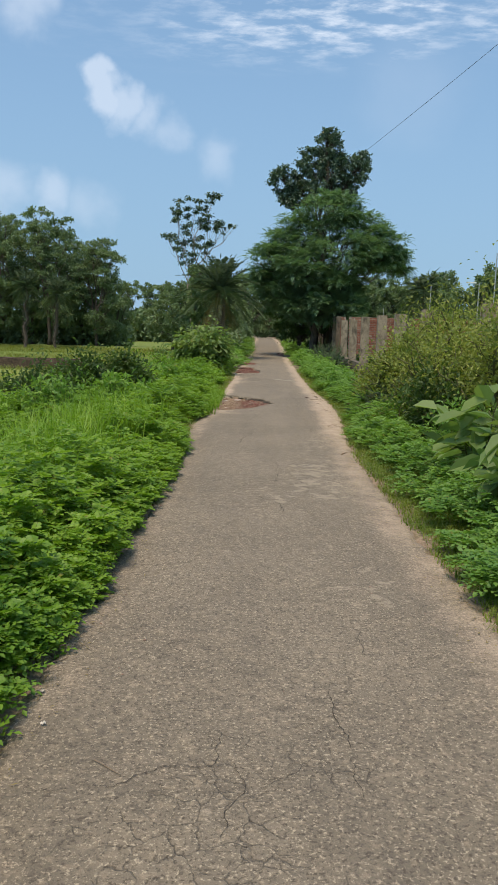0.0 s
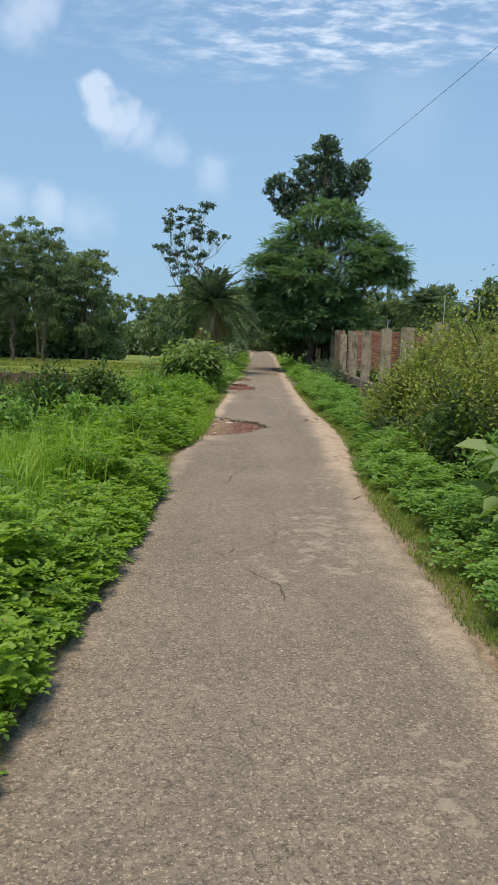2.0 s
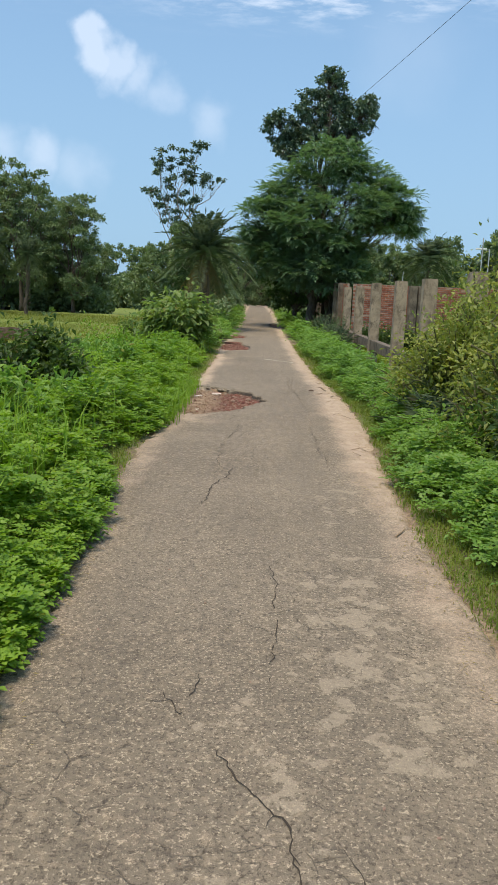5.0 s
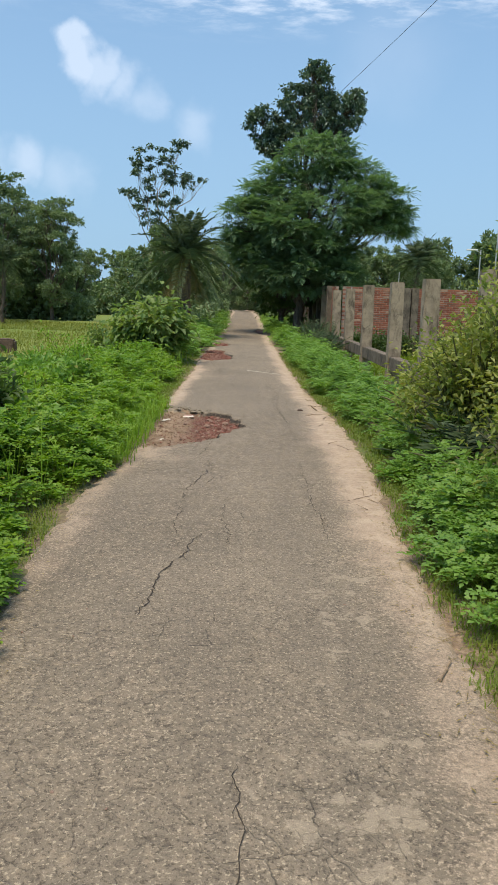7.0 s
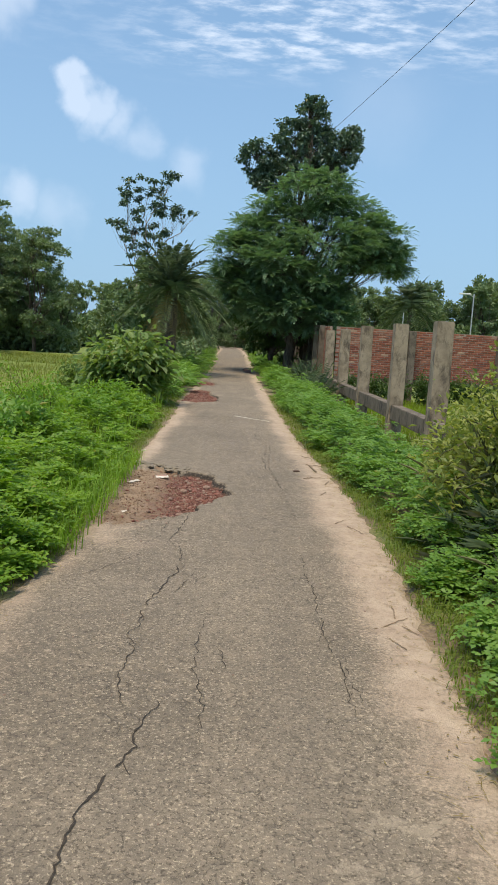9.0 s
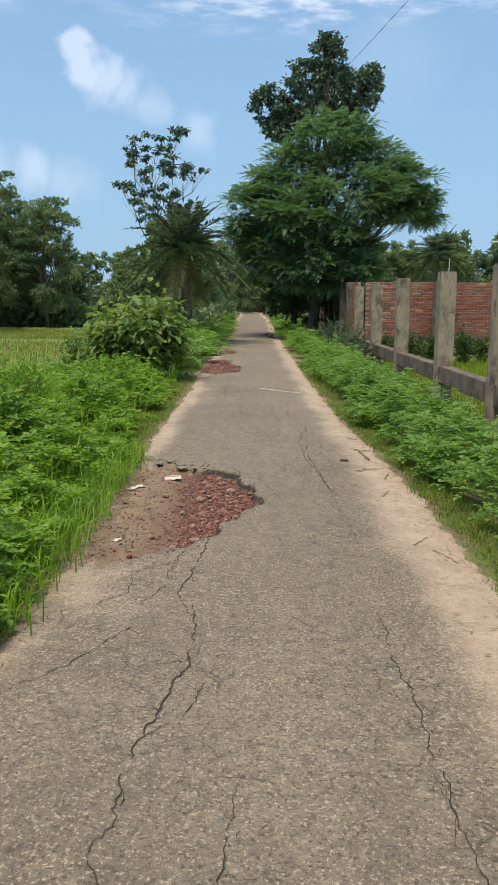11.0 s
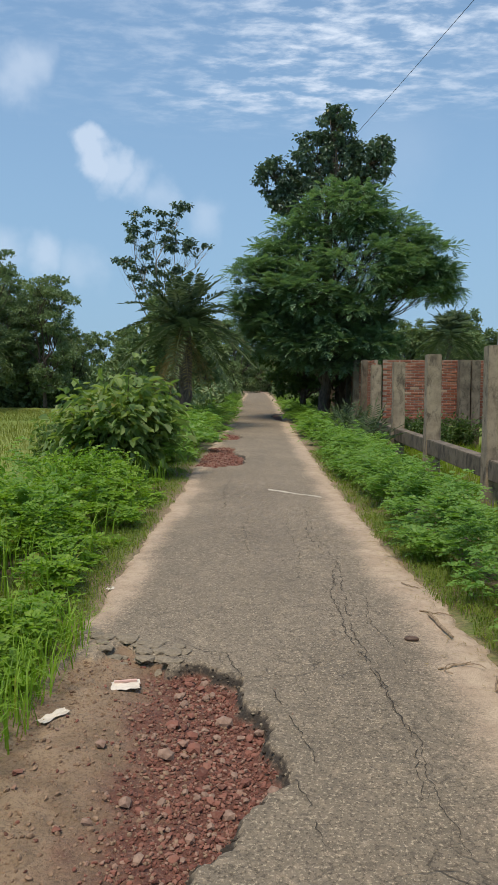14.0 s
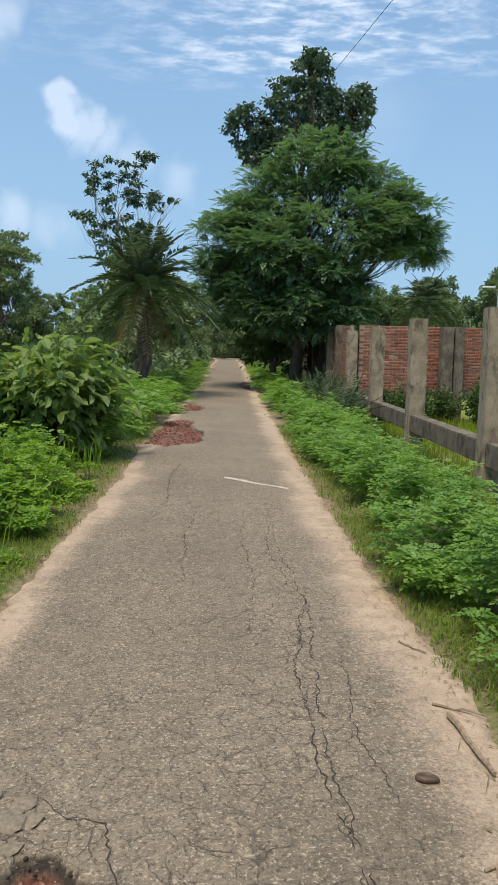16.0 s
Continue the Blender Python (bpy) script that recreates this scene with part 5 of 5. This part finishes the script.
made = 0
while made < 300:
    x, y = rnd.uniform(-0.75, 0.35), rnd.uniform(15.1, 17.8)
    if in_hole(x, y) and rnd.random() < 0.03 + 0.97 * min(1, max(0, (x + 0.42) / 0.5)):
        lay(rnd.choice(LUMPS), "stone", x, y, min(0.075, 0.016 + rnd.expovariate(1 / 0.013)))
        made += 1
gravel_v, gravel_t, at, made = [], [], 0, 0
while made < 4200:
    hole_two = rnd.random() < 0.25
    x, y = (rnd.uniform(-0.85, 0.35), rnd.uniform(15.0, 17.8)) if not hole_two else (rnd.uniform(-0.9, 0.0), rnd.uniform(26.5, 35))
    if in_hole(x, y) and rnd.random() < (0.4 if hole_two else 0.015) + 0.97 * min(1, max(0, (x + 0.45) / 0.5)):
        size = rnd.uniform(0.007, 0.022) * (2.2 if hole_two else 1)
        me = rnd.choice(LUMPS)
        m = pose(x, y, on_road(x, y) + size * 0.2, rnd.uniform(0, 90), 0, rnd.uniform(0, 360)) @ Matrix.Scale(size, 4)
        gravel_v.append(np.array([m @ v.co for v in me.vertices]))
        gravel_t.append(np.array([p.vertices[:] for p in me.polygons]) + at)
        at += len(me.vertices)
        made += 1
gravel = part_of("gravel", (np.concatenate(gravel_v), np.concatenate(gravel_t)), CHIP_RED, road)
gravel["kind"] = "stuff"
clod_v, clod_t, at, made = [], [], 0, 0
while made < 2600:
    x, y = rnd.uniform(-1.0, 0.05), rnd.uniform(14.8, 17.6)
    if in_hole(x, y):
        me = rnd.choice(LUMPS)
        size = min(0.028, 0.005 + rnd.expovariate(1 / 0.006))
        m = pose(x, y, on_road(x, y) + size * 0.1, rnd.uniform(0, 90), 0, rnd.uniform(0, 360)) @ Matrix.Scale(size, 4)
        clod_v.append(np.array([m @ v.co for v in me.vertices]))
        clod_t.append(np.array([p.vertices[:] for p in me.polygons]) + at)
        at += len(me.vertices)
        made += 1
clods = part_of("soil_clod", (np.concatenate(clod_v), np.concatenate(clod_t)), SOIL, road)
clods["kind"] = "stuff"
# loose plates of the old skin along the north rim
for i in range(46):
    x = -0.95 + 0.75 * rnd.random() ** 0.9
    y = 17.75 + 0.16 * math.sin(x * 5) + rnd.uniform(-0.14, 0.14)
    lay(rnd.choice(SLABS), "asphalt_piece", x, y, rnd.uniform(0.05, 0.125), 0.95, 3)
# black crumbs along the broken rim
made = 0
while made < 220:
    x, y = rnd.uniform(-0.28, 0.4), rnd.uniform(15.0, 17.95)
    if 0.1 < float(pit_depth(np.array([x]), np.array([y]))[0]) < 0.95:
        lay(rnd.choice(CRUMBS), "asphalt_piece", x, y, rnd.uniform(0.006, 0.020), 0.5)
        made += 1
# crumbs and pale chips lying about
for i in range(150):
    x = rnd.uniform(-0.8, 1.3)
    y = rnd.uniform(2.5, 24)
    if not in_hole(x, y):
        lay(rnd.choice(LUMPS[::3]), "stone", x, y, rnd.uniform(0.005, 0.014) * (1.5 if rnd.random() < 0.1 else 1), 0.5)


def crack(points, width, branch=0.25):
    """A ragged crack in the skin, with short side cracks: flat strips, the shade inside put into their dark colour."""
    pts = [np.array(p, float) for p in points]
    line = [pts[0]]
    for a, b in zip(pts, pts[1:]):
        n = max(2, int(np.linalg.norm(b - a) / 0.022))
        side = np.array((-(b - a)[1], (b - a)[0])) / np.linalg.norm(b - a)
        for i in range(1, n + 1):
            line.append(a + (b - a) * i / n + side * (rnd.gauss(0, 0.0045) + 0.010 * math.sin(len(line) * 0.21 + a[0] * 40) + 0.006 * math.sin(len(line) * 0.83 + a[1] * 7)))
    width *= 0.42
    strips = [(line, width)]
    for p in line[2:-2]:
        if rnd.random() < branch * 0.2:
            a = rnd.uniform(0, 2 * math.pi)
            q, twig = p, [p]
            for _ in range(rnd.randint(2, 3)):
                a += rnd.gauss(0, 0.9)
                q = q + np.array((math.cos(a), math.sin(a))) * 0.03
                twig.append(q)
            strips.append((twig, width * 0.5))
    shapes = []
    for ln, w in strips:
        ln = np.array(ln)
        tan = unit(np.gradient(ln, axis=0))
        nor = np.stack([-tan[:, 1], tan[:, 0]], 1)
        s = np.linspace(0, 1, len(ln))
        half = w * (0.25 + 0.75 * np.sin(np.pi * np.clip(s, 0.03, 0.97)) ** 0.5)[:, None] * np.array([[rnd.uniform(0.4, 1.2)] for _ in ln]) / 2
        gap = np.array([[0.0 if math.sin(p[1] * 9.0 + p[0] * 31.0) + 0.7 * math.sin(p[1] * 23.0) < -1.1 else 1.0] for p in ln])
        half = half * gap
        l, r = ln - nor * half, ln + nor * half
        v = np.concatenate([l, r])
        v = np.concatenate([v, (road_z(v[:, 0], v[:, 1]) + 0.004)[:, None]], 1)
        k, n = np.arange(len(ln) - 1)[:, None], len(ln)
        shapes.append((v, np.concatenate([k + [0, n, n + 1], k + [0, n + 1, 1]], 1).reshape(-1, 3)))
    return part_of("crack", join(*shapes), TAR_AND_SHADE, road, "dark jagged crack in the asphalt")


crack([(-0.63, 2.93), (-0.4, 2.96), (-0.24, 3.08), (-0.06, 3.1), (0.03, 3.13)], 0.008)
crack([(-0.06, 3.1), (-0.04, 3.33)], 0.007)
crack([(0.02, 3.13), (0.06, 2.95), (0.01, 2.82), (0.0, 2.6)], 0.007)
crack([(0.06, 2.95), (0.2, 3.05), (0.3, 3.2)], 0.006)
crack([(0.41, 3.76), (0.41, 3.45), (0.45, 3.21), (0.45, 2.9)], 0.008)
crack([(0.62, 3.95), (0.6, 4.4)], 0.006)
crack([(-0.19, 7.93), (-0.11, 7.78), (-0.06, 8.08)], 0.016)
crack([(-0.02, 7.64), (0.13, 7.35), (0.24, 7.24), (0.3, 6.9)], 0.018)
crack([(0.25, 9.53), (0.26, 8.71), (0.22, 7.91)], 0.012)
crack([(0.41, 7.12), (0.54, 6.84)], 0.008)
crack([(-0.24, 10.6), (-0.17, 11.26), (-0.05, 11.58), (-0.06, 11.7), (-0.01, 11.95)], 0.024, 0.3)
crack([(-0.15, 11.91), (-0.2, 12.15), (-0.18, 12.48), (-0.23, 12.65)], 0.015, 0.4)
crack([(-0.23, 12.65), (-0.19, 12.8), (-0.18, 13.19), (-0.05, 13.72), (-0.07, 14.35)], 0.018, 0.5)
crack([(-0.18, 13.19), (-0.02, 13.35), (0.04, 13.7)], 0.012, 0.5)
crack([(-0.05, 15.54), (-0.11, 15.0), (-0.16, 14.48), (-0.07, 14.2)], 0.016, 0.5)
crack([(0.26, 12.28), (0.23, 12.54)], 0.012)
crack([(0.19, 11.61), (0.16, 11.95), (0.12, 12.28), (0.15, 13.0)], 0.010, 0.5)
crack([(0.83, 11.87), (0.81, 12.07), (0.81, 12.54), (0.76, 13.0)], 0.011, 0.4)
crack([(0.75, 16.14), (0.8, 16.4), (0.82, 16.74), (0.8, 16.96), (0.77, 17.35), (0.72, 17.76), (0.69, 18.39), (0.7, 18.84), (0.85, 19.9)], 0.014, 0.7)
crack([(0.68, 19.74), (0.75, 20.1), (0.66, 20.76), (0.7, 21.6)], 0.014, 0.6)
crack([(0.28, 16.4), (0.36, 16.1), (0.4, 15.8)], 0.010, 0.4)
crack([(-0.3, 14.2), (-0.52, 13.75), (-0.74, 13.5)], 0.012, 0.2)
crack([(-0.45, 14.8), (-0.42, 14.5), (-0.6, 14.3)], 0.011, 0.4)
crack([(0.79, 14.28), (0.8, 12.99), (0.75, 12.68)], 0.012, 0.4)
crack([(0.85, 12.5), (0.86, 12.0)], 0.009)
crack([(-0.19, 15.2), (-0.23, 14.98), (-0.31, 14.91), (-0.45, 14.8)], 0.012, 0.5)
crack([(-0.23, 14.98), (-0.25, 14.6), (-0.35, 14.35)], 0.010, 0.5)
crack([(0.72, 22.6), (0.74, 20.89), (0.83, 19.58), (0.75, 18.32), (0.75, 17.8), (0.77, 17.39), (0.78, 17.01), (0.84, 16.66), (0.82, 16.2), (0.85, 15.4)], 0.011, 0.6)
crack([(0.92, 18.9), (0.88, 18.2), (0.93, 17.6)], 0.009, 0.4)
crack([(0.22, 17.25), (0.33, 16.81), (0.4, 16.4)], 0.013, 0.6)
crack([(-0.25, 17.75), (-0.1, 17.62), (0.02, 17.6), (0.1, 17.25)], 0.014, 0.6)
crack([(-0.3, 21.5), (-0.2, 22.6), (-0.28, 23.8), (-0.2, 25.2)], 0.016, 0.7)
crack([(0.1, 20.0), (0.05, 21.2), (0.12, 22.4)], 0.012, 0.7)
crack([(0.5, 19.2), (0.55, 20.1), (0.48, 21.0), (0.52, 22.2)], 0.010, 0.5)


def sheet(name, x, y, sx, sy, rz, mat, label, category, stripe=None, lift=0.012):
    """A crumpled flat scrap on the ground."""
    bm = bmesh.new()
    bmesh.ops.create_grid(bm, x_segments=6, y_segments=5, size=0.5)
    for v in bm.verts:
        c = v.co.copy()
        v.co = Vector((c.x * sx, c.y * sy, 0.012 + 0.010 * noise.noise(c * 4 + Vector((x, y, 0)))))
        v.co.x += 0.02 * sx * math.sin(c.y * 9)
    bmesh.ops.solidify(bm, geom=bm.faces[:], thickness=0.002)
    ob = tagged(part(name, bm, mat), label, category)
    ob.matrix_world = pose(x, y, on_road(x, y) + lift - 0.012, 2, -2, rz)
    if stripe:
        bm = bmesh.new()
        bmesh.ops.create_cube(bm, size=1)
        for v in bm.verts:
            v.co = Vector((v.co.x * sx * 0.8, v.co.y * sy * 0.14 + sy * 0.3, 0.0185 + v.co.z * 0.010))
        part("printed_stripe", bm, stripe, ob, "faded red printed stripe")
    return ob


sheet("paper_packet", -0.47, 17.24, 0.14, 0.10, 8, PAPER, "flattened white paper packet lying in the pothole", "litter", PAPER_RED, 0.012)
sheet("torn_wrapper", -0.73, 16.87, 0.06, 0.15, -35, PAPER, "torn pale wrapper at the pothole edge", "litter", None, 0.012)
sheet("torn_wrapper", -0.64, 15.47, 0.05, 0.03, 30, PAPER, "torn pale wrapper in the dust", "litter", None, 0.012)
sheet("paper_scrap", -0.72, 3.35, 0.02, 0.014, 20, PAPER, "tiny white paper scrap on asphalt", "litter")
sheet("paper_scrap", -0.80, 3.62, 0.016, 0.014, 50, PAPER, "tiny white paper scrap on asphalt", "litter")
sheet("paper_scrap", -0.86, 18.9, 0.06, 0.04, 50, PAPER, "small white scrap at the grass edge", "litter")
line = tagged(part_of("chalk_line", (np.array([(0.33 + 0.67 * s, 23.85 - 0.6 * s + 0.02 * math.sin(s * 9) + d * (0.050 + 0.014 * math.sin(s * 7) + 0.008 * math.sin(s * 23)), on_road(0.33 + 0.67 * s, 23.85 - 0.6 * s) + 0.005) for s in np.linspace(0, 1, 12) for d in (-1, 1)]), np.array([t for i in range(11) for t in ((2 * i, 2 * i + 2, 2 * i + 3), (2 * i, 2 * i + 3, 2 * i + 1))])), CHALK), "short smeared white line across the asphalt", "road marking", kind="structure")


def twig(x, y, length, rz, thick, label="dry brown twig lying in the roadside dust", bow=0.05):
    ob = tagged(part_of("twig", tube(bent((-length / 2, 0, 0), (length / 2, bow * length, 0), 0, 0.012, 8), np.linspace(thick, thick * 0.6, 8), 6), TWIG), label, "twig")
    ob.matrix_world = pose(x, y, max(on_road(x, y), -0.005) + thick * 0.9 + 0.004, 0, 0, rz)
    return ob


twig(1.27, 18.08, 0.43, -88, 0.014, "pale dry stick lying in the roadside dust")
for x, y, length, rz, thick in ((1.32, 18.35, 0.22, -30, 0.006), (1.20, 17.42, 0.22, 25, 0.005), (1.12, 10.1, 0.2, 60, 0.007), (1.2, 13.0, 0.3, 38, 0.0035), (1.25, 13.2, 0.22, 80, 0.0035), (1.3, 12.85, 0.25, -62, 0.003), (1.16, 12.7, 0.16, 112, 0.003), (1.25, 15.4, 0.2, 50, 0.0035), (1.32, 15.1, 0.25, -70, 0.0035), (1.24, 16.6, 0.2, 65, 0.0035), (1.35, 17.2, 0.2, 70, 0.006), (-0.82, 3.9, 0.14, 50, 0.003), (-0.42, 3.07, 0.13, -40, 0.0022), (-0.85, 6.6, 0.2, 70, 0.004), (1.28, 19.0, 0.18, -60, 0.005)):
    twig(x, y, length, rz, thick)
ring = [(0.11 * math.cos(a), 0.09 * math.sin(a), 0.006 + 0.01 * math.sin(a * 2) ** 2) for a in np.linspace(0.3, 5.6, 16)]
loop = tagged(part_of("vine_loop", tube(ring[:11], 0.0028, 5), TWIG), "thin dry vine curled in the dust", "twig")
loop.matrix_world = pose(1.24, 17.35, on_road(1.24, 17.35) + 0.004)
# a dark dry seed pod on the sand
bm = bmesh.new()
bmesh.ops.create_uvsphere(bm, u_segments=14, v_segments=8, radius=0.5)
for v in bm.verts:
    c = v.co
    v.co = Vector((c.x * 0.085, c.y * 0.05 * (1 - 0.5 * c.x), max(c.z, -0.25) * 0.034 + (0.004 if c.z > 0.2 and c.xy.length < 0.3 else 0) * -2))
POD = plain_material("dry_pod", (0.055, 0.030, 0.022), (0.10, 0.06, 0.04), 60, 0.6)
pod = tagged(part("seed_pod", bm, POD), "dark brown dry seed pod on sandy dust", "seed pod")
pod.matrix_world = pose(1.06, 17.84, on_road(1.06, 17.84) + 0.010, 0, 0, -15)
# scattered dead leaves and straw along the sandy edge
n = 3600
y = RNG.uniform(2, 30, n)
east = RNG.uniform(size=n) < 0.7
x = np.where(east, road_r(y), road_l(y)) + np.where(east, RNG.normal(0.02, 0.11, n), RNG.normal(-0.02, 0.08, n))
base = np.stack([x, y, np.maximum(road_z(x, y), ground_z(x, y)) + 0.008], 1)
a = RNG.uniform(0, 2 * np.pi, n)
stuff("leaf_litter", leaves(base, np.stack([np.cos(a), np.sin(a), np.zeros(n)], 1), np.tile((0, 0, 1.0), (n, 1)), RNG.uniform(0.012, 0.04, n), RNG.uniform(0.003, 0.010, n), 0.2, -0.05), LEAF_DRY, "dry leaves and straw along the sandy road edge", "leaf litter")

# dry brown stalks fallen along the east verge
n = 800
y = RNG.uniform(8, 22, n)
x = road_r(y) + RNG.normal(0.05, 0.09, n)
a = RNG.uniform(0, 2 * np.pi, n)
base = np.stack([x, y, np.maximum(road_z(x, y), ground_z(x, y)) + 0.006], 1)
stuff("fallen_stalk", leaves(base, np.stack([np.cos(a), np.sin(a), np.full(n, 0.04)], 1), np.tile((0, 0, 1.0), (n, 1)), RNG.uniform(0.04, 0.16, n), RNG.uniform(0.002, 0.004, n), 0.3, 0.0), LEAF_DRY, "dry brown stalks fallen along the verge", "plant litter")
